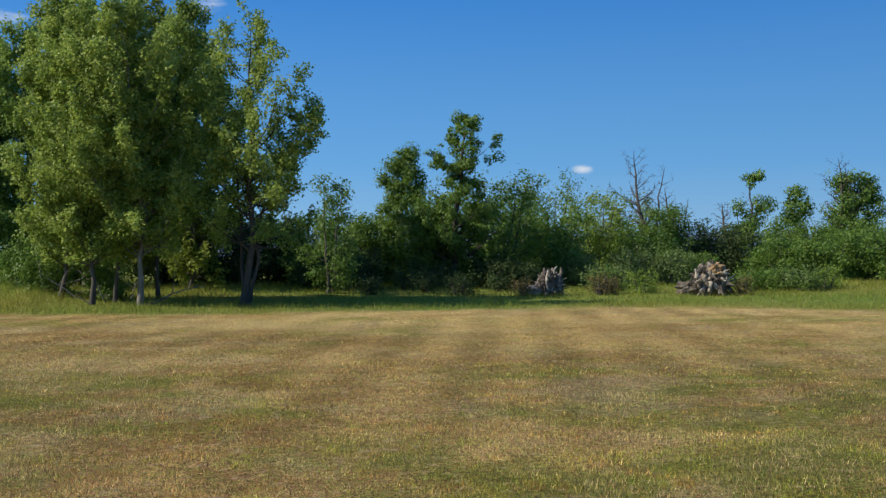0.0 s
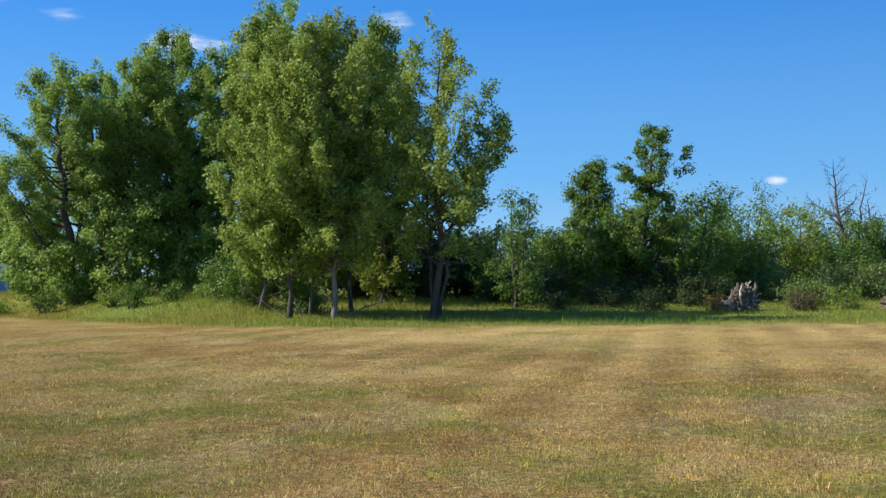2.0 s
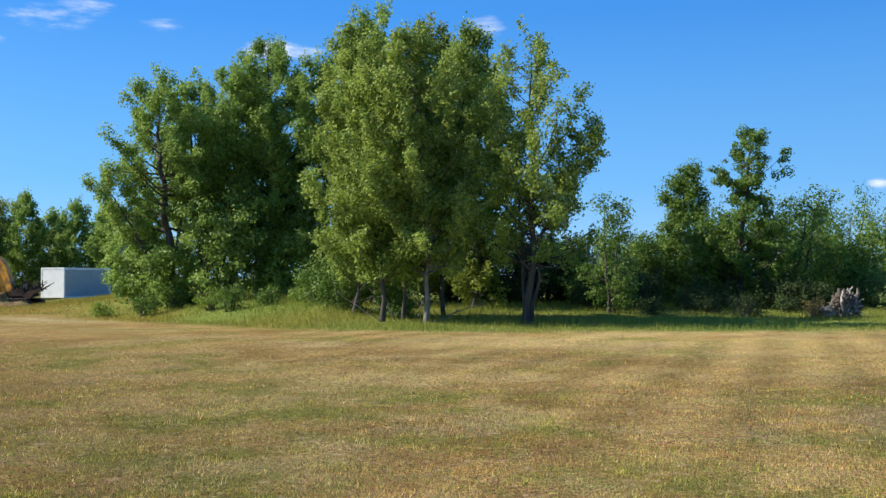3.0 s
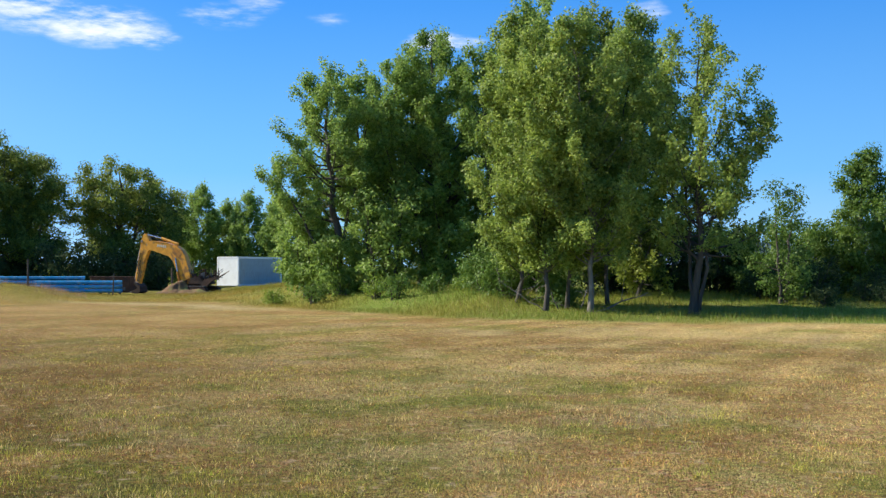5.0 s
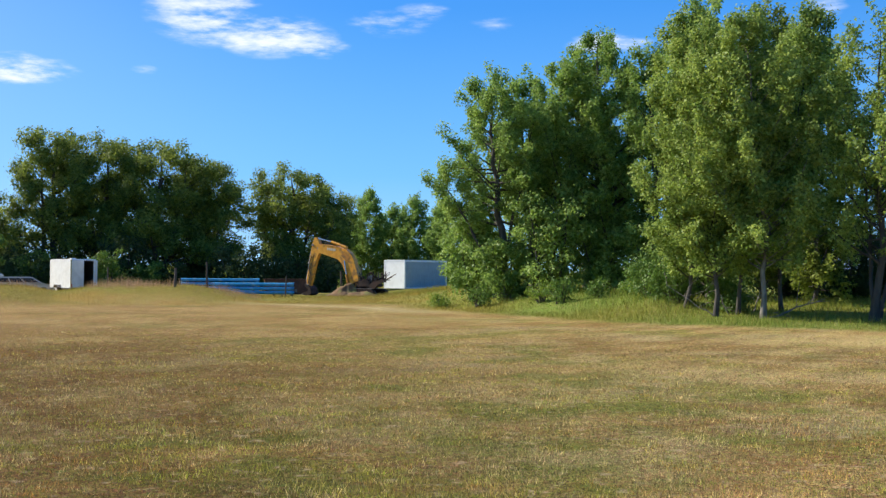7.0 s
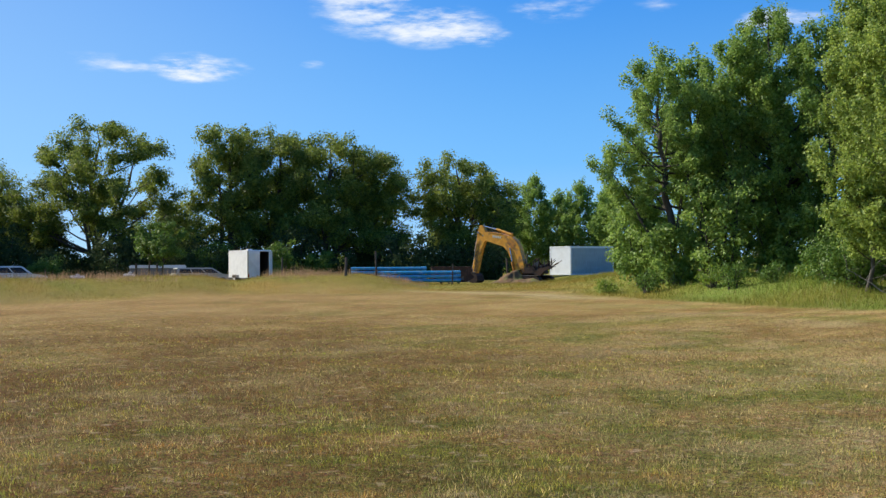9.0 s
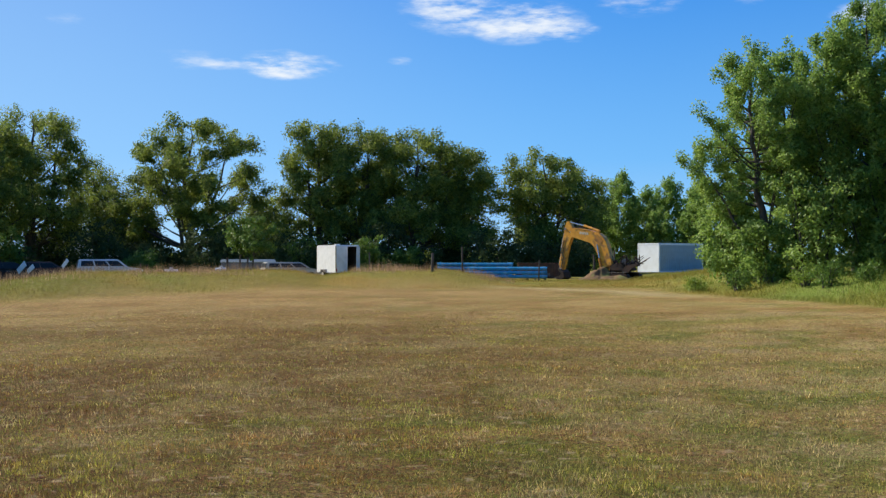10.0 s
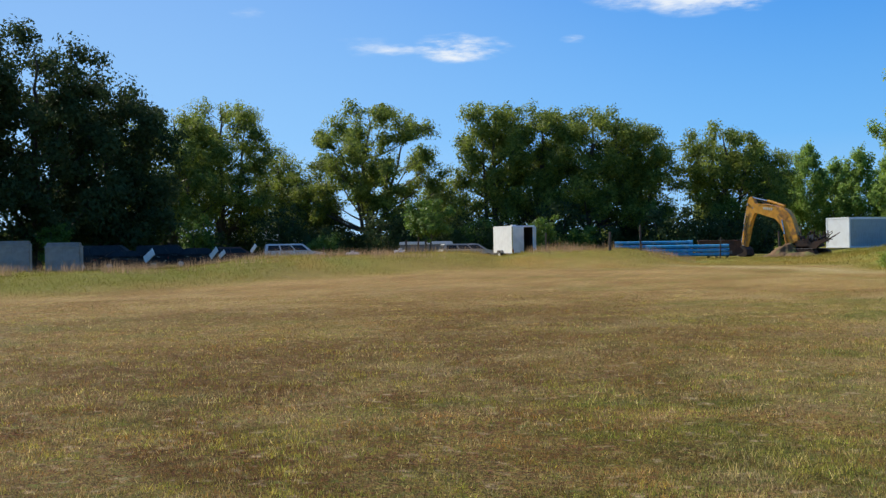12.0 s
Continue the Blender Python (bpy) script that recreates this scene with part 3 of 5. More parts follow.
def broad(b, d, h, w, seed, leaves=54000, leaf=0.2, mat=None, label="", low=0.25, r=0.42, limbs=26, thin=0.3, clump=0.8, extra=(), bark=None, lean=(0, 0), top=0.5):
    """A wide crown of round heads on long limbs, carried by two or three leaning stems."""
    rng = np.random.default_rng(seed + 50)
    shape = [(low, w * 0.75), (0.4, w * 0.9), (0.62, w * 0.85), (0.8, w * 0.72), (0.92, w * 0.55), (1.0, top * w * 0.6)]
    a = rng.uniform(-0.5, 0.5)
    st = [dict(height=h, low=low, shape=shape, trunk_r=r, limbs=limbs, lean=lean, steep=0.75, clump=clump, thin=thin, twigs=6, habit="billow"), *extra]
    for k, s in enumerate((1, -1)):
        lx, ly = s * 0.45 * w * math.cos(a), s * 0.45 * w * math.sin(a)
        hh = h * rng.uniform(0.82, 0.97)
        st.append(dict(height=hh, low=low * 1.2, shape=[(u, v * 0.6) for u, v in shape], trunk_r=r * 0.6, limbs=limbs // 2, foot=(s * 0.25, 0), lean=(lx, ly), steep=0.75, clump=clump, thin=thin, twigs=6, habit="billow"))
    x, y, z = at(b, d)
    return tree((x, y, z), st, leaves, leaf, mat or LEAF_COTTONWOOD, bark or BARK, label or "large old cottonwood with a broad dark crown", seed, "tree", "cottonwood_tree", turn=b)


def shrub(b, d, h, w, seed, leaves=7000, leaf=0.15, mat=None, label="", stems=5, clump=0.5, category="bush", name="bush", thin=0.3):
    rng = np.random.default_rng(seed + 900)
    h = h - at(b, d)[2] if h > 2.5 else h
    st = []
    for k in range(stems):
        a = 2 * math.pi * (k + rng.uniform(0, 0.6)) / stems
        f = rng.uniform(0.1, 0.3) * w
        hh = h * rng.uniform(0.72, 1.0) if k else h
        sw = w * rng.uniform(0.45, 0.65)
        st.append(dict(height=hh, low=0.08, shape=[(0.08, sw * 0.9), (0.35, sw * 1.05), (0.65, sw * 0.9), (0.88, sw * 0.6), (1.0, sw * 0.25)], trunk_r=0.04 + 0.008 * h,
                       limbs=max(7, int(h * 2.6)), foot=(f * math.cos(a), f * math.sin(a)), lean=(0.4 * w * math.cos(a), 0.4 * w * math.sin(a)),
                       steep=0.6, twigs=4, clump=clump, thin=thin, twiggy=thin > 0.4))
    return tree(at(b, d), st, leaves, leaf, mat or LEAF_ELM, BARK, label or "dense green bush in the hedge", seed, category, name)


# the poplar clump in the middle
PALE = "young poplar with pale trunk and light green leaves"
DARKER = "poplar behind the clump, shade put into its darker green crown"
poplar(15.4, 43.0, 11.9, 2.3, 101, lean=(-0.45, 0), low=0.17, r=0.105, label="young poplar with pale slanting trunk and light green leaves", turn=15)
poplar(17.7, 43.6, 11.6, 2.4, 102, lean=(-0.5, 0.3), low=0.16, r=0.095, label=PALE, bark=BARK, turn=15)
poplar(16.6, 44.8, 10.6, 2.0, 103, lean=(0.3, 0.4), low=0.2, label=PALE, leaves=30000, bark=BARK)
poplar(14.5, 46.5, 12.5, 1.7, 104, low=0.34, label=PALE, leaves=30000, bark=BARK)
poplar(19.2, 46.0, 12.6, 1.75, 105, low=0.12, label=PALE, leaves=34000, bark=BARK)
poplar(10.2, 43.2, 11.2, 2.55, 106, bark=BARK, lean=(0.1, 0), r=0.15, leaves=29000, low=0.2, limbs=46, bare=0.42, steep=1.3, label="poplar with dark forked trunk and open crown", turn=10,
       extra=[dict(height=7.9, low=0.45, shape=[(0.45, 0.7), (0.6, 1.1), (0.85, 1.0), (1, 0.3)], trunk_r=0.08, limbs=14, foot=(0.15, 0.05), lean=(2.7, 0.2), steep=0.9, spray=0.24, bare=0.4, leaders=2, bend=2.0),
              dict(height=9.2, low=0.35, shape=[(0.35, 0.7), (0.6, 1.1), (0.85, 0.9), (1, 0.3)], trunk_r=0.085, limbs=16, foot=(-0.15, 0.05), lean=(-1.2, 0), steep=1.4, spray=0.24, bare=0.35, leaders=3, bend=2.2)])
poplar(18.1, 54, 15.4, 2.1, 107, mat=LEAF_POPLAR_DARK, bark=BARK, label="tall poplar behind the clump with deep green crown", leaf=0.13, leaves=30000, low=0.05)
# darker cottonwood leaves put the clump's shade into these two poplars' colour
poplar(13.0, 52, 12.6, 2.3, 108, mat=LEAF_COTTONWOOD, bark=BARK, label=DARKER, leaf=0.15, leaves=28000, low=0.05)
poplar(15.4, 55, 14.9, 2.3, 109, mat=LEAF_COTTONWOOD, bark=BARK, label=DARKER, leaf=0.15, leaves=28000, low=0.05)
# cottonwoods beyond it
TALL = "tall cottonwood with dense green crown"
poplar(22.9, 60, 15.2, 2.9, 111, mat=LEAF_POPLAR_DARK, bark=BARK, r=0.26, spreading=True, leaf=0.125, leaves=52000, spray=0.32, limbs=70, label=TALL, low=0.14)
poplar(25.3, 60, 13.5, 3.2, 112, mat=LEAF_POPLAR_DARK, bark=BARK, r=0.28, spreading=True, leaf=0.125, leaves=52000, spray=0.32, limbs=70, label=TALL, low=0.2)
poplar(28.7, 59, 12.6, 3.0, 113, mat=LEAF_POPLAR_DARK, bark=BARK, r=0.26, spreading=True, leaf=0.12, leaves=40000, spray=0.28, limbs=46, bare=0.42, low=0.36, label="cottonwood with a long low side limb and open crown", turn=29,
       lean=(-0.6, 0), extra=[dict(height=6.6, low=0.5, shape=[(0.5, 0.9), (0.7, 1.2), (1, 0.5)], trunk_r=0.13, limbs=14, foot=(0, 0), lean=(-3.6, -0.3), steep=0.6, spray=0.28, bare=0.4, leaders=2),
              dict(height=10.4, low=0.45, shape=[(0.45, 0.9), (0.7, 1.5), (1, 0.5)], trunk_r=0.13, limbs=18, foot=(0.1, 0), lean=(2.6, -0.6), steep=1.1, spray=0.28, bare=0.35, leaders=3)])
poplar(20.6, 59, 13.9, 2.7, 114, mat=LEAF_POPLAR_DARK, bark=BARK, r=0.24, spreading=True, leaf=0.125, leaves=42000, spray=0.32, label="cottonwood with dense green crown")
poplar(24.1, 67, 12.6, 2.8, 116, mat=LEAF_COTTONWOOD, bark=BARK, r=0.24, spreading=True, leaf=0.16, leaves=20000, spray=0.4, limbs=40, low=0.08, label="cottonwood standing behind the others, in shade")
poplar(26.9, 64, 13.2, 2.6, 115, mat=LEAF_POPLAR_DARK, bark=BARK, r=0.24, spreading=True, leaf=0.15, leaves=26000, spray=0.34, limbs=46, low=0.1, label="cottonwood standing behind the others, in shade")
# up to bearing 20 the clump's shade is put into the leaf colour
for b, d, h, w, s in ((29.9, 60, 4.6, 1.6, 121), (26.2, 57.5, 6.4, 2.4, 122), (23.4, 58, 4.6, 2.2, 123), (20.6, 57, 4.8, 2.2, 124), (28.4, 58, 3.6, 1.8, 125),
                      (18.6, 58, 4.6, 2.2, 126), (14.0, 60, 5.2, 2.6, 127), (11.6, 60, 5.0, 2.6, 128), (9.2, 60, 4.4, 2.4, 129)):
    shrub(b, d, h, w, s, 9000, 0.14, LEAF_POPLAR_DARK if b > 20 else LEAF_DUSKY_SHADE, "leafy green undergrowth below the cottonwoods" if b > 20 else "undergrowth deep in the poplar clump, its shade put into dark leaves")
for b, d, h, w, s in ((19.6, 47.5, 2.0, 1.2, 331), (16.9, 46, 1.3, 0.8, 332), (20.9, 49, 1.8, 1.2, 335)):
    shrub(b, d, h, w, s, 3600, 0.10, LEAF_GREEN, "low green underbrush among the poplars' trunks")
# small tree and shrubs right of the clump
shrub(5.9, 50, 5.6, 1.6, 131, 5200, 0.11, LEAF_GREEN, "slim young tree with sparse light crown", stems=2, category="tree", name="young_tree", thin=0.55)
for b, d, h, w, s in ((7.6, 60, 4.4, 2.2, 132), (5.2, 60, 4.2, 2.2, 133), (3.6, 61, 3.9, 2.0, 134), (6.6, 58, 2.8, 1.8, 135)):
    shrub(b, d, h, w, s, 13500, 0.115, LEAF_ELM, "green bush at the meadow's edge")
# tall slender tree with its companions
tree(at(-0.6, 56), [dict(height=8.95, low=0.2, shape=[(0.2, 1.5), (0.35, 2.3), (0.48, 1.9), (0.56, 0.8), (0.62, 0.35), (0.70, 0.8), (0.8, 1.5), (0.9, 1.1), (1, 0.35)], trunk_r=0.2, limbs=44,
                          lean=(0.35, 0), steep=0.8, clump=0.34, thin=0.5, twigs=5)], 19000, 0.115, LEAF_ELM, BARK, "slender elm with a narrow tufted top", 141, "tree", "elm_tree")
tree(at(2.1, 60), [dict(height=7.5, low=0.12, shape=[(0.12, 1.6), (0.4, 1.9), (0.7, 1.1), (0.85, 0.8), (1, 0.2)], trunk_r=0.2, limbs=40, steep=0.9, clump=0.5, thin=0.3, twigs=6)],
     24000, 0.12, LEAF_ELM, BARK, "dark green elm with pointed crown", 142, "tree", "elm_tree")
HEDGE = [(-0.2, 58, 6.0, 2.4, 143, 0), (-2.8, 58, 6.6, 2.6, 144, 0), (0.9, 57, 4.4, 1.8, 145, 0), (-5.0, 72, 7.5, 3.4, 146, 0), (-3.4, 66, 6.8, 3.0, 147, 0),
                         (-7.7, 60, 5.5, 2.2, 148, 1), (-9.6, 72, 6.0, 2.6, 149, 2), (-8.9, 62, 4.0, 2.2, 150, 1), (-11.4, 64, 5.0, 1.5, 151, 0), (-12.6, 66, 4.2, 2.2, 152, 3)]
HEDGE += [(-14.3, 66, 3.8, 2.2, 153, 3), (-16.2, 68, 4.2, 2.4, 154, 0), (-18.2, 66, 4.0, 2.4, 155, 0), (-20.4, 66, 4.0, 2.4, 156, 0), (-22.4, 66, 4.2, 2.4, 157, 0),
                         (-24.6, 66, 4.4, 2.6, 158, 0), (-10.4, 60, 3.0, 1.9, 159, 0), (-5.8, 60, 4.2, 2.0, 160, 0), (-17.2, 60, 2.8, 1.9, 161, 0), (-19.4, 60, 2.9, 1.9, 162, 0), (-21.6, 61, 3.0, 1.9, 163, 0)]
for b, d, h, w, s, m in HEDGE:
    far = 1.16 if b < -6.5 else 1.0
    shrub(b, d * far, h * (1.12 if b < -6.5 else 1.0), w * far, s, 10000, 0.13, (LEAF_ELM, LEAF_YELLOW, LEAF_GREY, LEAF_DUSKY_SHADE)[m],
          ("dense green bush in the hedge", "bright yellow-green bush in the hedge", "grey-green bush in the hedge", "dusky half-bare bush in the hedge")[m], clump=0.62, thin=0.15)
for b, d, h, w, s, m in ((-8.6, 55, 1.0, 1.1, 171, 2), (-9.8, 62, 1.9, 1.3, 172, 2), (-16.0, 54, 0.85, 1.3, 173, 0), (-18.0, 54, 0.8, 1.1, 174, 2), (-6.9, 58, 1.5, 1.0, 175, 2), (-11.8, 63, 1.8, 1.4, 176, 2), (-13.2, 64, 1.7, 1.3, 177, 0)):
    shrub(b, d, h, w, s, 3600, 0.10, (LEAF_ELM, LEAF_YELLOW, LEAF_GREY)[m], "low weedy bush in the rough grass")
# patchy old trees over the hedge
tree(at(-16.0, 80), [dict(height=7.4, low=0.35, shape=[(0.35, 1.2), (0.6, 1.0), (0.8, 1.1), (1, 0.5)], trunk_r=0.16, limbs=9, lean=(-0.5, 0), steep=0.7, clump=0.62, thin=0.9, twigs=2)],
     2600, 0.17, LEAF_ELM, BARK, "old tree with separate tufts of leaves", 181, "tree", "old_tree")
tree(at(-18.0, 81), [dict(height=6.2, low=0.5, shape=[(0.5, 0.9), (0.8, 0.9), (1, 0.5)], trunk_r=0.14, limbs=8, steep=0.7, clump=0.7, thin=0.6, twigs=3)],
     2600, 0.17, LEAF_ELM, BARK, "old tree with a small round tuft", 182, "tree", "old_tree")
tree(at(-20.6, 84), [dict(height=7.6, low=0.4, shape=[(0.4, 1.7), (0.7, 1.9), (1, 0.9)], trunk_r=0.2, limbs=24, steep=0.7, clump=0.75, thin=0.3, twigs=4)],
     8000, 0.18, LEAF_ELM, BARK, "dark old tree above the hedge", 183, "tree", "old_tree")
for b, d, h, w, s in ((-10.45, 75, 9.0, 1.7, 191), (-20.1, 83, 8.9, 1.9, 192), (-14.6, 80, 5.6, 1.0, 193), (-11.9, 78, 6.6, 1.0, 194)):
    tree(at(b, d), [dict(height=h, low=0.4, shape=[(0.4, w * 0.6), (0.65, w), (1, w * 0.55)], trunk_r=0.2, limbs=24, lean=(-0.7, 0), steep=0.75, clump=0.4, thin=0.5, twigs=11),
                    dict(height=h * 0.88, low=0.5, shape=[(0.5, w * 0.4), (0.75, w * 0.7), (1, w * 0.3)], trunk_r=0.13, limbs=8, foot=(0.1, 0), lean=(w * 0.8, 0), steep=0.8, clump=0.4, thin=0.5, twigs=6)],
         0, 0.1, None, BARK, "bare dead tree with grey twisted limbs", s, "dead tree", "dead_tree")
# thickets whose shade is put into the leaf colour
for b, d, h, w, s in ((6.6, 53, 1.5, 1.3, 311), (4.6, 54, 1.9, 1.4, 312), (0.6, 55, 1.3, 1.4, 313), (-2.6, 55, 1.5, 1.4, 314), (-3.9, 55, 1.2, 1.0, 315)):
    shrub(b, d, h, w, s, 4200, 0.1, LEAF_DUSKY_SHADE, "thicket under the trees, their shade put into its dusky leaves", clump=0.4, category="bush", name="thicket")
for b, d, h, w, s in ((-8.1, 50.5, 0.95, 0.55, 301), (-8.6, 51.2, 0.75, 0.5, 302), (-15.2, 50.6, 0.8, 0.5, 303), (-4.2, 50, 0.7, 0.5, 304)):
    shrub(b, d, h, w, s, 700, 0.07, LEAF_BROWN, "rusty brown dock weeds gone to seed", stems=6, category="weeds", name="weeds", thin=0.5, clump=0.25)
# wide old cottonwoods behind the yard
OLD = "large old cottonwood with a broad dark crown"
for b, d, h, w, s in ((65.3, 112, 15.8, 6.2, 201), (62.2, 120, 11.4, 3.0, 202), (57.8, 112, 15.6, 8.2, 203), (60.9, 118, 9.0, 2.6, 204), (53.9, 120, 8.2, 2.4, 205), (51.2, 112, 15.3, 5.0, 206),
                      (48.8, 113, 14.9, 6.2, 207), (46.2, 112, 14.6, 6.0, 208), (43.9, 114, 12.6, 5.2, 209), (39.3, 116, 12.6, 5.2, 210), (37.4, 119, 10.4, 3.2, 211), (68.0, 106, 14.0, 5.4, 212)):
    broad(b, d, h, w, s, label=OLD, leaves=60000 if w > 8 else 44000 if w > 4 else 13000)
# the backlit trees' shade is put into their dusky leaf colour
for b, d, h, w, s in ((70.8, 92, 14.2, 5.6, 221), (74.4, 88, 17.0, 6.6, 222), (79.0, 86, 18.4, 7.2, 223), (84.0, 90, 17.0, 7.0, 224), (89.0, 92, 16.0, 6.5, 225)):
    # the last two stand unseen beyond the view, added for their shade
    broad(b, d, h, w, s, mat=LEAF_DUSKY_SHADE if b > 70 else LEAF_ELM, label="tall cottonwood with deep shade put into its dark leaves", leaf=0.26, leaves=42000 if b < 82 else 14000, clump=1.0, low=0.1)
for b, d, h, w, s in ((35.5, 124, 11.2, 3.0, 231), (34.2, 126, 9.4, 2.8, 232), (33.3, 122, 10.2, 3.0, 233), (32.1, 126, 9.6, 2.2, 237), (31.2, 118, 9.4, 3.4, 234), (29.6, 114, 9.4, 3.4, 235), (36.6, 128, 8.8, 3.0, 236)):
    poplar(b, d, h, w * 0.72, s, 17000, 0.2, LEAF_POPLAR_DARK, BARK, label="upright poplar at the yard's far side", spray=0.42, limbs=46, low=0.03)
for k, b in enumerate(np.arange(38, 76, 1.35)):
    # shade below the crowns is put into the dark leaf colour
    shrub(float(b) + 0.5 * math.sin(k * 2.1), 110 + 6 * math.sin(k * 1.7), 4.0 + 1.3 * math.sin(k * 2.9), 2.9, 340 + k, 3400, 0.25, LEAF_DUSKY_SHADE, "undergrowth beneath the old cottonwoods, its shade put into dark leaves", clump=0.8)

# young trees and bushes between the vehicles
tree(at(54.9, 86), [dict(height=4.8, low=0.5, shape=[(0.5, 1.1), (0.7, 1.4), (1, 0.5)], trunk_r=0.09, limbs=14, foot=(s * 0.8, 0), lean=(-s * 0.3, 0), steep=0.7, clump=0.4, thin=0.5, twigs=4) for s in (-1, 1)],
     5200, 0.17, LEAF_ELM, BARK, "small dark young tree with two thin trunks", 321, "tree", "young_tree")
for b, d, h, w, s in ((48.6, 101, 3.8, 1.7, 322), (52.3, 104, 3.6, 1.6, 323), (60.2, 100, 2.2, 1.4, 324), (46.7, 104, 2.8, 1.5, 325), (66.6, 98, 4.2, 2.0, 326), (73.4, 84, 3.4, 1.2, 327)):
    shrub(b, d, h, w, s, 4600, 0.17, LEAF_ELM, "green bush behind the parked vehicles")

# leafy weeds along the wood's edge
rw = np.random.default_rng(77)
for k in range(34):
    b = 31.5 - k * 1.55 + float(rw.uniform(-0.5, 0.5))
    if -8 < b < -3 or -16 < b < -11 or 4 < b < 18.5:
        continue
    d = float(np.interp(b, [-24, 5, 20, 25, 31.5], [53, 50, 49, 52, 57])) + float(rw.uniform(-1.5, 3.5))
    # between -5 and 8 degrees the wood's shade is put into leaf colour
    shrub(b, d, float(rw.uniform(0.5, 1.05)), float(rw.uniform(0.5, 0.95)), 400 + k, 1100, 0.085, LEAF_DUSKY_SHADE if -5 < b < 8 else LEAF_GREEN if k % 3 else LEAF_YELLOW, "weeds with the wood's shade put into their dusky leaves" if -5 < b < 8 else "low leafy green weeds at the wood's edge", stems=4, clump=0.26, category="weeds", name="weeds")


# ---------- building blocks for made things ----------
def mesh_of(name, bm, mat, bevel=0.0, round_=False):
    if bevel:
        bmesh.ops.bevel(bm, geom=bm.edges[:], offset=bevel, segments=2, affect="EDGES", clamp_overlap=True)
    bmesh.ops.recalc_face_normals(bm, faces=bm.faces[:])
    me = bpy.data.meshes.new(name)
    bm.to_mesh(me)
    bm.free()
    for f in me.polygons:
        f.use_smooth = round_
    me.materials.append(mat)
    return me


def put(name, me, parent, place=(0, 0, 0), turn=(0, 0, 0), label=""):
    ob = part(name, me, parent, label)
    ob.matrix_local = pose(*place, *turn)
    return ob


def box(name, size, mat, parent, place=(0, 0, 0), turn=(0, 0, 0), bevel=0.015, label=""):
    bm = bmesh.new()
    bmesh.ops.create_cube(bm, size=1)
    bmesh.ops.scale(bm, vec=size, verts=bm.verts)
    return put(name, mesh_of(name, bm, mat, bevel), parent, place, turn, label)


def rod(name, r, length, mat, parent, place=(0, 0, 0), turn=(0, 0, 0), sides=14, r2=None, label="", bevel=0.0):
    bm = bmesh.new()
    bmesh.ops.create_cone(bm, cap_ends=True, segments=sides, radius1=r, radius2=r if r2 is None else r2, depth=length)
    return put(name, mesh_of(name, bm, mat, bevel, False), parent, place, turn, label)


def prism(name, profile, half, mat, parent, bevel=0.02, place=(0, 0, 0), turn=(0, 0, 0), label=""):
    """A side profile (x, z), widened to half on both sides; half may be one width for each corner."""
    bm = bmesh.new()
    hs = half if isinstance(half, (list, tuple)) else [half] * len(profile)
    a = [bm.verts.new((x, -h, z)) for (x, z), h in zip(profile, hs)]
    b = [bm.verts.new((x, h, z)) for (x, z), h in zip(profile, hs)]
    bm.faces.new(a)
    bm.faces.new(b[::-1])
    for i in range(len(a)):
        j = (i + 1) % len(a)
        bm.faces.new((a[i], b[i], b[j], a[j]))
    return put(name, mesh_of(name, bm, mat, bevel), parent, place, turn, label)


def between(name, p, q, r, mat, parent, sides=12, label=""):
    """A rod from p to q."""
    p, q = Vector(p), Vector(q)
    ob = rod(name, r, (q - p).length, mat, parent, sides=sides, label=label)
    ob.matrix_local = Matrix.Translation((p + q) / 2) @ (q - p).to_track_quat("Z", "Y").to_matrix().to_4x4()
    return ob


WHITE = material("white_paint", (0.80, 0.80, 0.78), (0.72, 0.72, 0.70), 3, 0.45, stain=(0.5, 0.47, 0.42), stain_scale=1.2, stain_amount=0.18, bump=0.05)
WHITE_CAR = material("white_car_paint", (0.78, 0.79, 0.78), (0.74, 0.75, 0.74), 2, 0.25, stain=(0.5, 0.48, 0.42), stain_amount=0.2)
SILVER = material("silver_car_paint", (0.46, 0.45, 0.42), (0.40, 0.39, 0.36), 2, 0.5, 0.0, stain=(0.35, 0.33, 0.30), stain_amount=0.2)
DARK_CAR = material("black_and_shaded_car_paint", (0.012, 0.013, 0.015), (0.02, 0.02, 0.022), 2, 0.45, gloss=0.25, stain=(0.09, 0.085, 0.07), stain_amount=0.3)
MAROON = material("dull_maroon_paint", (0.10, 0.035, 0.03), (0.07, 0.03, 0.028), 3, 0.5, stain=(0.12, 0.09, 0.07))
GREY_CAR = material("grey_car_paint", (0.16, 0.16, 0.155), (0.12, 0.12, 0.12), 2, 0.4, 0.0, stain=(0.25, 0.23, 0.2), stain_amount=0.2)
GLASS = material("tinted_car_glass", (0.02, 0.025, 0.03), (0.03, 0.035, 0.04), 2, 0.35, gloss=0.15)
RUBBER = material("black_rubber", (0.022, 0.022, 0.022), (0.035, 0.033, 0.03), 8, 0.85, bump=0.3)
CHROME = material("worn_chrome", (0.62, 0.62, 0.62), (0.5, 0.5, 0.5), 6, 0.25, 1.0)
STEEL = material("bare_steel", (0.36, 0.35, 0.34), (0.22, 0.20, 0.18), 7, 0.5, 0.8, bump=0.2, stain=(0.2, 0.11, 0.06))
YELLOW = material("worn_yellow_paint", (0.78, 0.36, 0.03), (0.64, 0.27, 0.02), 3, 0.45, bump=0.15, stain=(0.16, 0.09, 0.04), stain_scale=2.4, stain_amount=0.75)
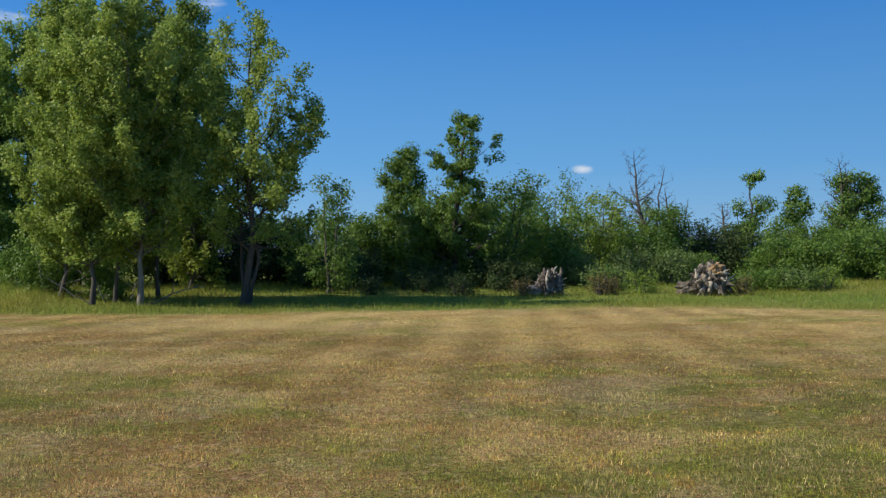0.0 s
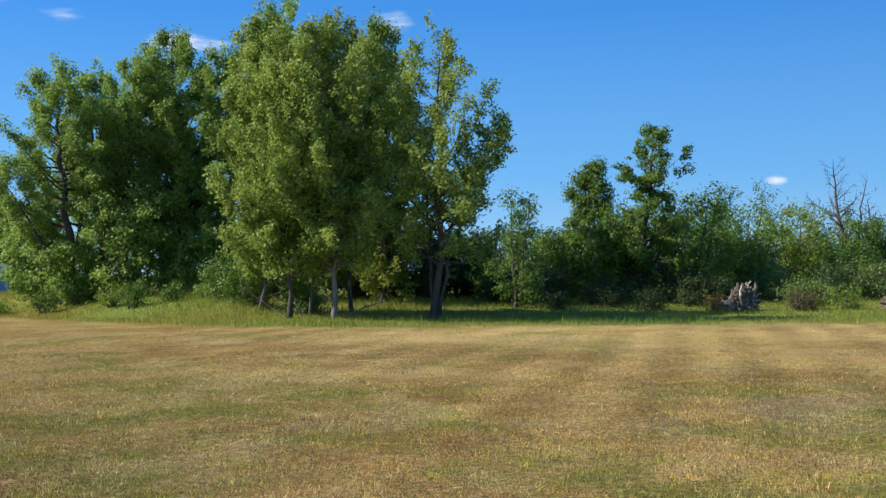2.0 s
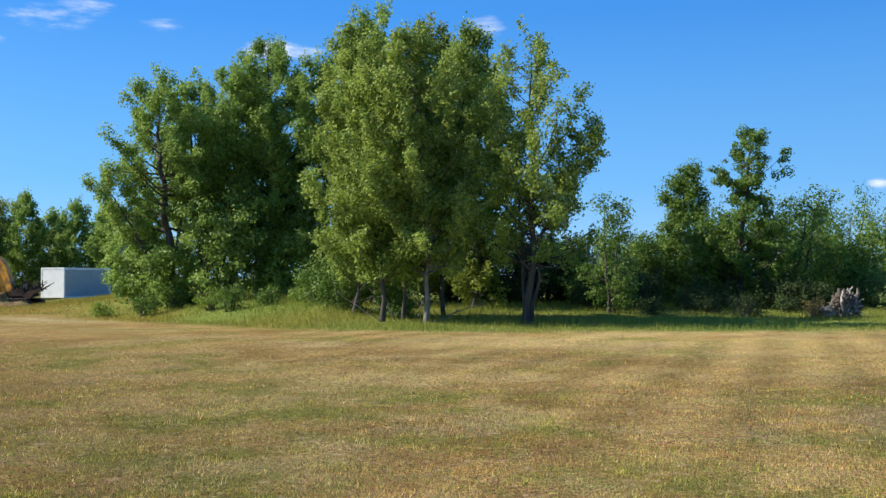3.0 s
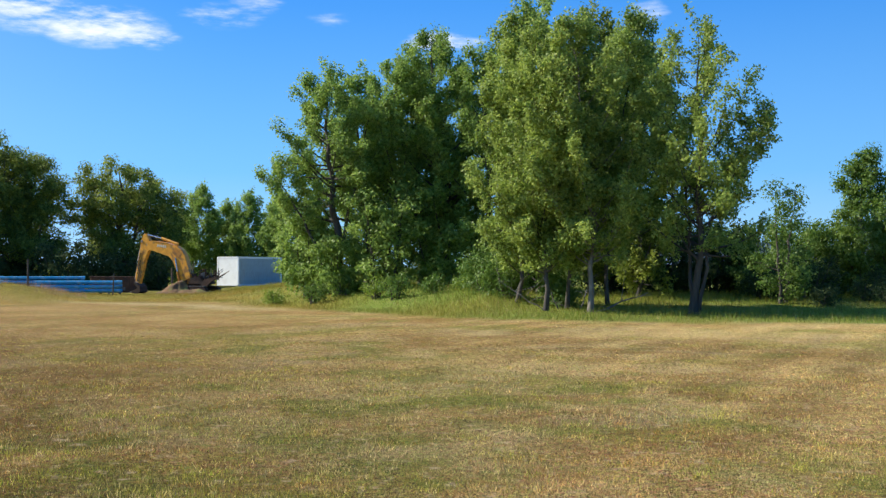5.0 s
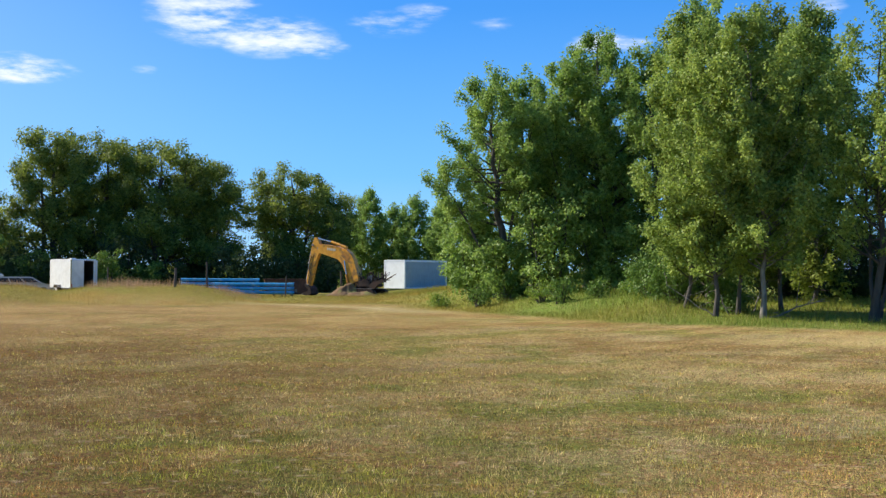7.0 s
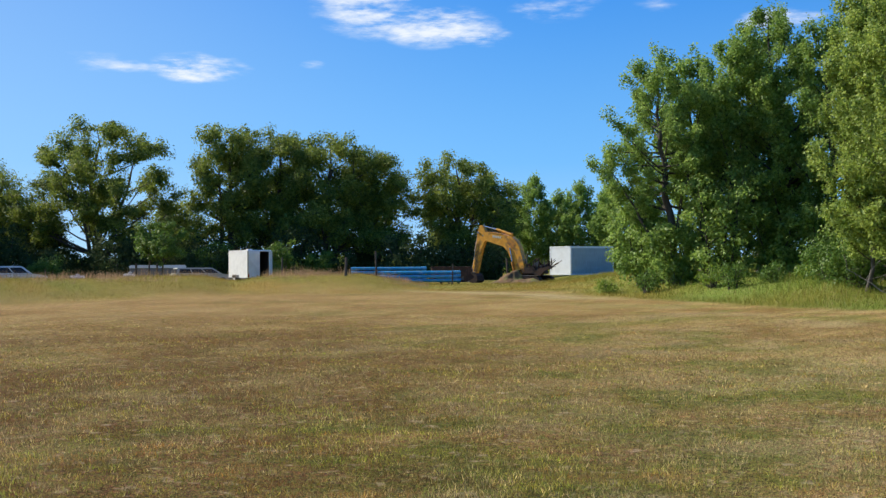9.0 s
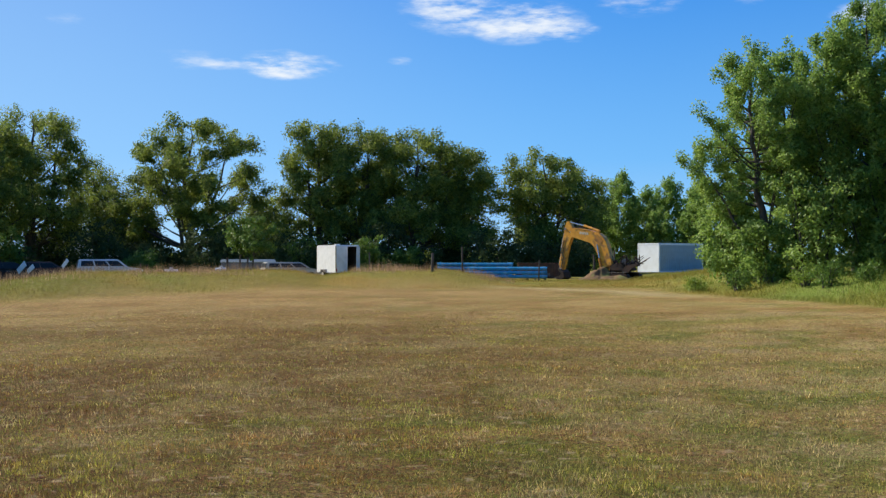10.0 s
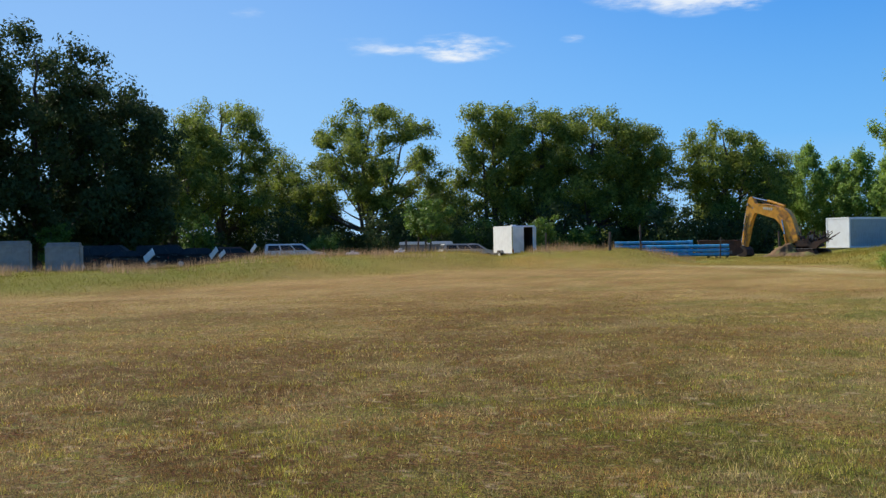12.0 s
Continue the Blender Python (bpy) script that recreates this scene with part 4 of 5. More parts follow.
YELLOW_DEEP = material("grimy_yellow_paint", (0.50, 0.20, 0.015), (0.36, 0.15, 0.02), 4, 0.55, bump=0.2, stain=(0.10, 0.06, 0.03), stain_scale=2.5, stain_amount=0.6)
CHAR = material("scorched_dark_steel", (0.028, 0.023, 0.02), (0.06, 0.035, 0.025), 5, 0.85, 0.3, bump=0.5, stain=(0.10, 0.05, 0.03))
RUSTY = material("rusty_steel", (0.13, 0.06, 0.035), (0.085, 0.045, 0.03), 4, 0.85, 0.2, bump=0.4, stain=(0.2, 0.11, 0.06))
PVC = material("blue_pipe_plastic", (0.02, 0.25, 0.47), (0.04, 0.33, 0.55), 2.5, 0.4, spread=0.12, stain=(0.30, 0.40, 0.52), stain_scale=2.0, stain_amount=0.45)
BORE = material("shaded_bore_disc", (0.01, 0.04, 0.10), (0.008, 0.03, 0.08), 3, 0.8)
LUMBER = material("weathered_lumber", (0.30, 0.23, 0.15), (0.20, 0.15, 0.10), 6, 0.85, bump=0.4, stretch=(0.3, 1, 1))
POST = material("old_post_wood", (0.10, 0.08, 0.065), (0.06, 0.05, 0.04), 6, 0.9, bump=0.5, stretch=(1, 1, 0.2), spread=0.2)
BOXPAINT = material("chalky_grey_paint", (0.30, 0.31, 0.30), (0.25, 0.26, 0.255), 3, 0.7, bump=0.15, stain=(0.20, 0.18, 0.15), stain_scale=1.5, stain_amount=0.4)
PALE_GREY = material("container_paint", (0.84, 0.86, 0.86), (0.80, 0.82, 0.82), 2, 0.5, stain=(0.45, 0.40, 0.34), stain_scale=1.0, stain_amount=0.16, bump=0.05)
# darker copy of the container's white: shade put into the sides' colour
SIDE_SHADE = material("shaded_container_paint", (0.36, 0.42, 0.45), (0.31, 0.37, 0.40), 2, 0.6, stain=(0.28, 0.25, 0.22), stain_scale=1.0, stain_amount=0.3, bump=0.08)
INSIDE = material("dark_plywood", (0.06, 0.05, 0.04), (0.08, 0.065, 0.05), 5, 0.9)
RED_LENS = material("red_lamp_lens", (0.4, 0.02, 0.015), (0.3, 0.02, 0.015), 5, 0.3)
CLEAR_LENS = material("clear_lamp_lens", (0.6, 0.6, 0.55), (0.5, 0.5, 0.46), 5, 0.2)
BLACK = material("black_trim", (0.02, 0.02, 0.02), (0.03, 0.03, 0.03), 5, 0.6)
PATCH = material("faded_lettering_white", (0.66, 0.60, 0.48), (0.55, 0.48, 0.36), 6, 0.6)
SOIL = material("dry_clay_soil", (0.40, 0.26, 0.12), (0.27, 0.17, 0.09), 5, 0.95, bump=0.9, bscale=12)
ROOT = material("bleached_root_wood", (0.27, 0.22, 0.165), (0.08, 0.06, 0.045), 6, 0.9, bump=0.6, bscale=16, stretch=(1, 1, 0.4), spread=0.3)
EARTH = material("dug_brown_earth", (0.19, 0.105, 0.045), (0.11, 0.07, 0.035), 3, 0.95, bump=0.9, bscale=9, stain=(0.17, 0.19, 0.04), stain_scale=1.2, stain_amount=0.8)
ROOT_PALE = material("silvery_root_wood", (0.46, 0.40, 0.32), (0.22, 0.18, 0.14), 6, 0.9, bump=0.6, bscale=16, stretch=(1, 1, 0.4), spread=0.3)
# blue haze of distance put into the hills' colour
HILL = material("hazy_blue_hill", (0.075, 0.12, 0.19), (0.06, 0.10, 0.165), 0.01, 1.0)


# ---------- vehicles ----------
def wheel(parent, place, r=0.34, w=0.22):
    tyre = rod("wheel", r, w, RUBBER, parent, place, (90, 0, 0), 24, bevel=0.03)
    rod("rim", r * 0.62, w + 0.02, CHROME, tyre, sides=16, bevel=0.01)
    return tyre


def car(b, d, turn, paint, label, name, category, length=4.8, width=1.85, height=1.5, roof=(-0.44, 0.16), hood=0.95, boot=None, panes=3, lift=0.0):
    """A parked car seen from the side. roof: where the roof begins and ends, in shares of the length (front is +x); boot: height of the tail."""
    x, y, z = at(b, d)
    top = thing(name, (x, y, z + lift), turn, label, category)
    L, H, W = length / 2, height, width / 2
    belt = hood + 0.04
    r0, r1 = roof[0] * length, roof[1] * length
    tail = belt if boot is None else boot
    g0, g1 = r0 - (0.12 if boot is None else 0.55), r1 + 0.75
    prism("body", [(-L, 0.42), (-L + 0.05, tail - 0.12), (-L + 0.12, tail), (g0, belt), (g1, belt), (L - 0.18, hood - 0.1), (L, hood - 0.28), (L, 0.40), (L - 0.1, 0.28), (-L + 0.1, 0.28)],
          [W * 0.97, W, W * 0.97, W, W, W * 0.95, W * 0.93, W * 0.96, W * 0.94, W * 0.94], paint, top, 0.05)
    prism("cabin", [(g0, belt - 0.02), (r0, H - 0.03), (r0 + 0.15, H), (r1 - 0.15, H), (r1, H - 0.03), (g1, belt - 0.02)],
          [W * 0.95, W * 0.80, W * 0.77, W * 0.77, W * 0.80, W * 0.95], paint, top, 0.03)

    def at_side(u, v):
        lo, hi = g0 + (r0 - g0) * v, g1 + (r1 - g1) * v
        return lo + (hi - lo) * u, belt + (H - 0.04 - belt) * v

    for k in range(panes):
        u0, u1 = 0.05 + 0.9 * k / panes + 0.015, 0.05 + 0.9 * (k + 1) / panes - 0.015
        prof = [at_side(u0, 0.12), at_side(u0, 0.86), at_side(u1, 0.86), at_side(u1, 0.12)]
        prism("side_window", prof, [W * 0.935 + 0.008, W * 0.822 + 0.008, W * 0.822 + 0.008, W * 0.935 + 0.008], GLASS, top, 0)
    for name_, xa, xb, s in (("windscreen", g1, r1, 1), ("rear_window", g0, r0, -1)):
        xa2, xb2 = xa + (xb - xa) * 0.12, xa + (xb - xa) * 0.86
        za, zb = belt + (H - belt) * 0.12, belt + (H - belt) * 0.82
        prism(name_, [(xa2 + s * 0.02, za), (xb2 + s * 0.02, zb), (xb2 - s * 0.2, zb), (xa2 - s * 0.2, za)], [W * 0.86, W * 0.74, W * 0.74, W * 0.86], GLASS, top, 0)
    for sx_ in (-0.31, 0.32):
        for sy_ in (-1, 1):
            wheel(top, (sx_ * length, sy_ * (W - 0.09), 0.34))
    for s, lens in ((1, CLEAR_LENS), (-1, RED_LENS)):
        box("bumper", (0.14, width * 0.96, 0.18), BLACK, top, (s * (L + 0.02), 0, 0.46), bevel=0.03)
        for sy_ in (-1, 1):
            box("headlight" if s > 0 else "tail_light", (0.06, 0.28, 0.14), lens, top, (s * (L - (0.02 if s > 0 else -0.0)), sy_ * W * 0.72, 0.66 if s > 0 else tail - 0.2), bevel=0.02)
    for sy_ in (-1, 1):
        box("door_mirror", (0.12, 0.18, 0.12), paint, top, (g1 - 0.35, sy_ * (W + 0.06), belt + 0.05), bevel=0.03)
        for k in range(2):
            box("door_handle", (0.16, 0.03, 0.03), CHROME, top, (g1 - 1.25 - k * 0.95, sy_ * (W + 0.005), belt - 0.14), bevel=0.008)
    return top


car(61.7, 93, 66, WHITE_CAR, "white long-roofed estate car behind the grassy bank", "estate_car", "car", 5.2, 1.95, 1.74, (-0.46, 0.13), 1.08, None, 3)
car(52.7, 91, 68, SILVER, "silver station wagon parked behind the bank", "station_wagon", "car", 4.8, 1.80, 1.47, (-0.44, 0.16), 0.94, None, 3, lift=0.0)
car(71.0, 80, 60, DARK_CAR, "dark van parked under the trees", "van", "van", 4.9, 1.9, 1.78, (-0.46, 0.20), 1.05, None, 3)
# the shade round this grey car is put into its paint as black
car(69.9, 78, 74, DARK_CAR, "low car with tree shade put into its black paint", "saloon_car", "car", 4.6, 1.8, 1.40, (-0.25, 0.06), 0.95, 1.0, 2)
car(68.0, 84, 66, DARK_CAR, "black estate car in the shade", "estate_car", "car", 4.9, 1.85, 1.72, (-0.46, 0.14), 1.0, None, 3)
car(66.4, 82, 66, DARK_CAR, "black car in the shade", "saloon_car", "car", 4.7, 1.8, 1.46, (-0.25, 0.10), 0.95, 1.0, 2)
car(64.7, 90, 66, MAROON, "dull maroon car behind the bank", "saloon_car", "car", 4.6, 1.8, 1.50, (-0.3, 0.10), 0.95, 1.0, 2)


def white_tank(b, d, turn, r, length):
    """A small tank lying on two saddles."""
    t = thing("white_tank", at(b, d), turn, "small rounded white tank half hidden by tall grass", "tank", "white tanks")
    rod("shell", r, length, WHITE_CAR, t, (0, 0, r + 0.45), (0, 90, 0), 20, bevel=0.1)
    box("valve_cover", (0.3, 0.25, 0.18), WHITE_CAR, t, (0, 0, 2 * r + 0.5), bevel=0.04)
    for s in (-0.3, 0.3):
        box("saddle", (0.12, 1.2 * r, 0.55), STEEL, t, (s * length, 0, 0.27), bevel=0.01)


white_tank(56.2, 90, 50, 0.34, 0.95)
white_tank(58.7, 92, 62, 0.26, 1.1)


def flat_trailer(b, d, turn):
    """A low trailer with grey sheet sides under a flat white lid."""
    x, y, z = at(b, d)
    top = thing("utility_trailer", (x, y, z), turn, "low trailer with grey sides and flat white lid", "trailer")
    L, W = 4.5, 1.9
    box("chassis", (L, 1.5, 0.14), STEEL, top, (0, 0, 0.58), bevel=0.02)
    for s in (-1, 1):
        for k in range(4):
            box("side_panel", (L / 4 - 0.03, 0.05, 0.8), GREY_CAR, top, ((k - 1.5) * L / 4, s * W / 2, 1.06), bevel=0.01)
        for k in range(5):
            box("stake", (0.06, 0.05, 0.86), STEEL, top, ((k - 2) * L / 4.04, s * (W / 2 + 0.03), 1.06), bevel=0.008)
        wheel(top, (-0.3, s * 0.86, 0.34))
        box("end_panel", (0.05, W - 0.08, 0.8), GREY_CAR, top, (s * L / 2, 0, 1.06), bevel=0.01)
        between("drawbar", (L / 2, s * 0.5, 0.52), (L / 2 + 1.1, 0, 0.48), 0.04, STEEL, top)
    prism("lid", [(-2.32, 1.50), (-2.32, 1.68), (-2.2, 1.76), (2.2, 1.76), (2.32, 1.68), (2.32, 1.50)], 0.99, WHITE_CAR, top, 0.03, label="flat white lid")
    return top


flat_trailer(54.85, 96, 55)


def cargo_trailer(b, d, turn):
    """An enclosed white trailer with rounded roof edges; its rear doorway stands open."""
    x, y, z = at(b, d)
    t = thing("cargo_trailer", (x, y, z), turn, "white enclosed cargo trailer with its rear door open", "trailer")
    L, W, lo, hi = 4.2, 1.9, 0.45, 2.62
    box("floor", (L, W, 0.1), INSIDE, t, (0, 0, lo + 0.05))
    for s in (-1, 1):
        box("side_wall", (L, 0.05, hi - lo - 0.12), WHITE, t, (0, s * (W / 2 - 0.025), (lo + hi) / 2), bevel=0.01)
        box("corner_trim", (0.07, 0.07, hi - lo - 0.1), CHROME, t, (L / 2 - 0.01, s * (W / 2 - 0.012), (lo + hi) / 2 - 0.01), bevel=0.02, label="bright metal corner trim")
        box("lower_rail", (L + 0.02, 0.04, 0.1), CHROME, t, (0, s * (W / 2 + 0.005), lo), bevel=0.01)
        tyre = rod("wheel", 0.33, 0.2, RUBBER, t, (-0.25, s * (W / 2 + 0.11), 0.33), (90, 0, 0), 22, bevel=0.03)
        rod("rim", 0.2, 0.22, WHITE, tyre, sides=14)
        prism("mudguard", [(-0.75, 0.55), (-0.6, 0.76), (0.1, 0.76), (0.25, 0.55), (0.2, 0.55), (0.06, 0.7), (-0.56, 0.7), (-0.7, 0.55)], 0.12, STEEL, t, 0.004, (0, s * (W / 2 + 0.12), 0))
    box("front_wall", (0.05, W - 0.1, hi - lo - 0.12), WHITE, t, (-L / 2 + 0.025, 0, (lo + hi) / 2), bevel=0.01)
    for s in (-1, 1):
        box("wall_lining", (L - 0.12, 0.02, hi - lo - 0.24), INSIDE, t, (-0.02, s * (W / 2 - 0.065), (lo + hi) / 2), bevel=0)
    box("front_lining", (0.02, W - 0.2, hi - lo - 0.24), INSIDE, t, (-L / 2 + 0.07, 0, (lo + hi) / 2), bevel=0)
    box("ceiling_lining", (L - 0.12, W - 0.16, 0.02), INSIDE, t, (-0.02, 0, hi - 0.14), bevel=0)
    # rear: a fixed half and an open half
    box("rear_panel", (0.05, W * 0.48, hi - lo - 0.12), WHITE, t, (L / 2 - 0.03, -W * 0.235, (lo + hi) / 2), bevel=0.01)
    prism("roof", [(-L / 2 - 0.02, hi - 0.10), (-L / 2 + 0.06, hi), (L / 2 - 0.06, hi), (L / 2 + 0.03, hi - 0.10)], W / 2 + 0.02, WHITE, t, 0.045)
    door = box("rear_door", (W * 0.48, 0.05, hi - lo - 0.2), WHITE, t, (L / 2 + W * 0.195, W / 2 - W * 0.14 + 0.03, (lo + hi) / 2), (0, 0, -36), bevel=0.012, label="white door swung wide open")
    for zz in (0.5, -0.5):
        box("hinge", (0.1, 0.08, 0.06), STEEL, door, (-W * 0.23, 0, zz), bevel=0.01)
    box("latch_bar", (0.04, 0.04, 1.5), STEEL, door, (0.3, -0.04, 0), bevel=0.01)
    box("roof_vent", (0.36, 0.36, 0.1), WHITE, t, (-0.1, 0, hi + 0.05), bevel=0.03)
    for s in (-1, 1):
        between("drawbar", (-L / 2, s * 0.6, 0.42), (-L / 2 - 1.1, 0, 0.42), 0.045, STEEL, t)
        box("tail_light", (0.04, 0.1, 0.2), RED_LENS, t, (L / 2 + 0.015, s * (W / 2 - 0.06), 0.72), bevel=0.01)
    rod("jockey_wheel_leg", 0.035, 0.5, STEEL, t, (-L / 2 - 0.95, 0, 0.25))
    return t


tx, ty = polar(50.35, 83)
tx, ty = tx - 2.1 * math.cos(radians(-19)) + 0.95 * math.sin(radians(19)), ty - 2.1 * math.sin(radians(-19)) + 0.95 * math.cos(radians(19))
cargo_trailer(float(bearing_of(tx, ty)), math.hypot(tx, ty), -19)


def excavator(b, d, turn):
    """Only the arm stands tall; the scorched undercarriage and house are low in the grass. The arm lies in the local x-z plane."""
    x, y, z = at(b, d)
    t = thing("excavator", (x, y, z), turn, "yellow excavator with folded arm and scorched low body", "excavator")
    boom = prism("boom", [(4.05, 0.95), (3.62, 0.72), (3.2, 0.95), (2.78, 1.75), (2.38, 2.62), (2.0, 2.98), (0.55, 3.42), (0.10, 3.46), (-0.02, 3.72), (0.06, 4.05), (0.35, 4.20), (1.75, 4.02), (2.75, 3.72), (3.2, 3.42), (3.48, 2.95), (3.85, 1.8)],
                 0.30, YELLOW, t, 0.03, label="cranked boom in worn yellow paint")
    for s in (-1, 1):
        box("weld_plate", (0.75, 0.02, 0.5), YELLOW_DEEP, boom, (2.75, s * 0.305, 3.2), (0, 42, 0), 0.006)
        box("edge_flange", (1.5, 0.03, 0.05), YELLOW, boom, (1.25, s * 0.31, 4.06), (0, 8, 0), 0.006)
    stick = prism("stick", [(0.30, 3.62), (0.16, 4.25), (-0.10, 4.76), (-0.36, 4.74), (-0.58, 4.25), (-0.80, 2.9), (-1.02, 1.5), (-1.10, 0.72), (-0.80, 0.66), (-0.56, 1.5), (-0.28, 2.7), (0.02, 3.35)],
                  0.21, YELLOW, t, 0.025, label="upright stick in worn yellow paint")
    for s in (-1, 1):
        box("side_stiffener", (0.08, 0.02, 2.2), YELLOW_DEEP, stick, (-0.60, s * 0.215, 2.3), (0, 9, 0), 0.006)
    for k in range(5):
        box("letter_bar", (0.13, 0.012, 0.19), PATCH, boom, (1.02 + 0.17 * k, -0.306, 3.80 - 0.022 * k), (0, 8, 0), 0.003, "faded pale lettering")
    for p, q, r, m in (((2.7, -0.1, 3.92), (1.25, -0.1, 4.38), 0.10, YELLOW), ((1.3, -0.1, 4.36), (-0.05, -0.1, 4.66), 0.055, CHROME)):
        between("stick_cylinder" if m is YELLOW else "cylinder_rod", p, q, r, m, boom)
    box("cylinder_lug", (0.3, 0.16, 0.34), YELLOW, boom, (2.62, -0.1, 3.86), (0, 20, 0), 0.03)
    for s in (-1, 1):
        between("boom_cylinder", (3.15, s * 0.36, 0.55), (2.86, s * 0.36, 1.75), 0.10, YELLOW_DEEP, t)
        between("cylinder_rod", (2.86, s * 0.36, 1.75), (2.62, s * 0.32, 2.85), 0.06, CHROME, t)
    between("bucket_cylinder", (-0.62, 0, 4.1), (-0.98, 0, 2.6), 0.085, STEEL, stick)
    between("cylinder_rod", (-0.98, 0, 2.6), (-1.26, 0, 1.2), 0.05, CHROME, stick)
    for z_ in (1.0, 1.55, 2.15):
        between("hydraulic_hose", (-0.9, -0.24, z_), (-0.62, -0.24, z_ + 1.1), 0.025, BLACK, stick, 8)
    for px, pz in ((0.05, 3.85), (2.62, 2.9), (-0.50, 4.15), (-0.95, 0.85), (3.62, 1.0)):
        rod("pivot_pin", 0.10, 0.56, STEEL, t, (px, 0, pz), (90, 0, 0), 16, bevel=0.01)
    between("hydraulic_hose", (2.7, 0.2, 3.2), (1.2, 0.2, 4.12), 0.022, BLACK, boom, 8)
    between("hydraulic_hose", (1.2, 0.2, 4.12), (0.1, 0.16, 4.45), 0.022, BLACK, boom, 8)
    bucket = prism("bucket", [(-1.15, 0.9), (-0.85, 0.86), (-0.5, 0.6), (-0.42, 0.15), (-0.75, -0.02), (-1.25, 0.05), (-1.32, 0.25), (-0.85, 0.3), (-0.7, 0.5), (-0.98, 0.72)], 0.5, CHAR, t, 0.02,
                   label="dark worn digging bucket")
    for k in range(5):
        prism("bucket_tooth", [(-1.25, 0.02), (-1.5, 0.1), (-1.28, 0.16)], 0.05, STEEL, bucket, 0.006, (0, -0.4 + 0.2 * k, 0.02))
    between("bucket_link", (-1.28, 0, 1.25), (-1.1, 0, 0.7), 0.05, STEEL, t)
    # low body behind the boom's foot
    prism("house", [(3.2, 0.75), (3.3, 1.05), (3.8, 1.3), (4.3, 1.2), (4.7, 1.4), (5.1, 1.0), (5.2, 0.75)], 0.9, CHAR, t, 0.06, (0, 0.6, 0), label="scorched engine house")
    rod("turntable", 0.75, 0.25, CHAR, t, (3.9, 0.6, 0.66), sides=24)
    for s in (-1, 1):
        track = prism("track", [(2.2, 0.18), (2.45, 0.0), (5.3, 0.0), (5.55, 0.2), (5.5, 0.45), (5.2, 0.6), (2.5, 0.6), (2.2, 0.42)], 0.26, CHAR, t, 0.03, (0, 0.6 + s * 0.95, 0))
        for k in range(11):
            box("track_shoe", (0.2, 0.56, 0.05), STEEL, track, (2.5 + k * 0.28, 0, 0.615), bevel=0.008)
    rng_ = random.Random(8)
    for k in range(44):
        px = 3.9 + 2.2 * rng_.random()
        between("bent_pipe", (px, -0.3 + rng_.random(), 1.0 + 0.4 * rng_.random()), (px + rng_.uniform(-0.7, 1.3), -0.5 + rng_.random(), 1.2 + 0.8 * rng_.random()), rng_.uniform(0.02, 0.055), (CHAR, RUSTY, BLACK, CHAR)[k % 4], t, 7)
    prism("torn_panel", [(4.9, 0.7), (5.3, 1.15), (6.3, 1.35), (6.5, 1.2), (5.9, 1.0), (5.5, 0.6)], 0.12, CHAR, t, 0.01, (0, -0.3, 0))
    prism("torn_panel", [(4.3, 1.0), (4.6, 1.6), (5.2, 1.75), (5.0, 1.3)], 0.08, STEEL, t, 0.01, (0, 0.1, 0))
    return t


excavator(38.05, 90, 4)


def earth_mound(b, d, turn, size, seed):
    """A low heap of dug earth."""
    x, y, z = at(b, d)
    bm = bmesh.new()
    bmesh.ops.create_grid(bm, x_segments=44, y_segments=30, size=1)
    for v in bm.verts:
        f = max(0.0, 1 - v.co.length) ** 0.8
        k = noise.noise(v.co * 2.2 + Vector((seed, 0, 0))) * 0.5 + noise.noise(v.co * 6 + Vector((0, seed, 0))) * 0.25 + noise.noise(v.co * 14) * 0.1
        v.co = Vector((v.co.x * size[0], v.co.y * size[1], size[2] * f * (1 + k) * 1.3 - 0.06))
    ob = new("earth_mound", mesh_of("earth_mound", bm, EARTH, 0, True))
    ob.matrix_world = pose(x, y, z, 0, 0, turn)
    return tagged(ob, "low heap of dry brown earth beside the digger", "mound")


earth_mound(36.6, 87.8, 36, (1.8, 1.2, 0.75), 3)
earth_mound(35.7, 87, 36, (1.8, 1.2, 0.4), 5)


def container(b, d, turn):
    """A white box container with ribbed sides, shade put into their blue-grey colour."""
    x, y, z = at(b, d)
    t = thing("storage_container", (x, y, z), turn, "white steel storage container, shade put into its ribbed blue-grey sides", "container")
    L, W, H = 6.1, 2.44, 2.6
    box("body", (L - 0.04, W - 0.05, H - 0.1), PALE_GREY, t, (0, 0, H / 2 + 0.05), bevel=0.01)
    # thin sheets carry the sides' shade as a blue-grey colour
    for sy_ in (-1, 1):
        box("side_shade_sheet", (L - 0.3, 0.02, H - 0.3), SIDE_SHADE, t, (0, sy_ * (W / 2 - 0.02), H / 2), bevel=0.004, label="white steel side with shade put into its blue-grey colour")
    for sx_ in (-1, 1):
        for sy_ in (-1, 1):
            box("corner_post", (0.15, 0.15, H - 0.1), PALE_GREY, t, (sx_ * (L / 2 - 0.075), sy_ * (W / 2 - 0.075), H / 2 + 0.05), bevel=0.02)
    for zz in (0.14, H - 0.05):
        for sy_ in (-1, 1):
            box("side_rail", (L, 0.1, 0.14), PALE_GREY, t, (0, sy_ * (W / 2 - 0.045), zz), bevel=0.02)
        for sx_ in (-1, 1):
            box("end_rail", (0.1, W - 0.2, 0.14), PALE_GREY, t, (sx_ * (L / 2 - 0.045), 0, zz), bevel=0.02)
    for sy_ in (-1, 1):
        for k in range(20):
            box("rib", (0.13, 0.04, H - 0.35), SIDE_SHADE, t, (-L / 2 + 0.3 + k * 0.29, sy_ * (W / 2 - 0.024), H / 2), bevel=0.01)
    return t


cx, cy = polar(33.6, 97)
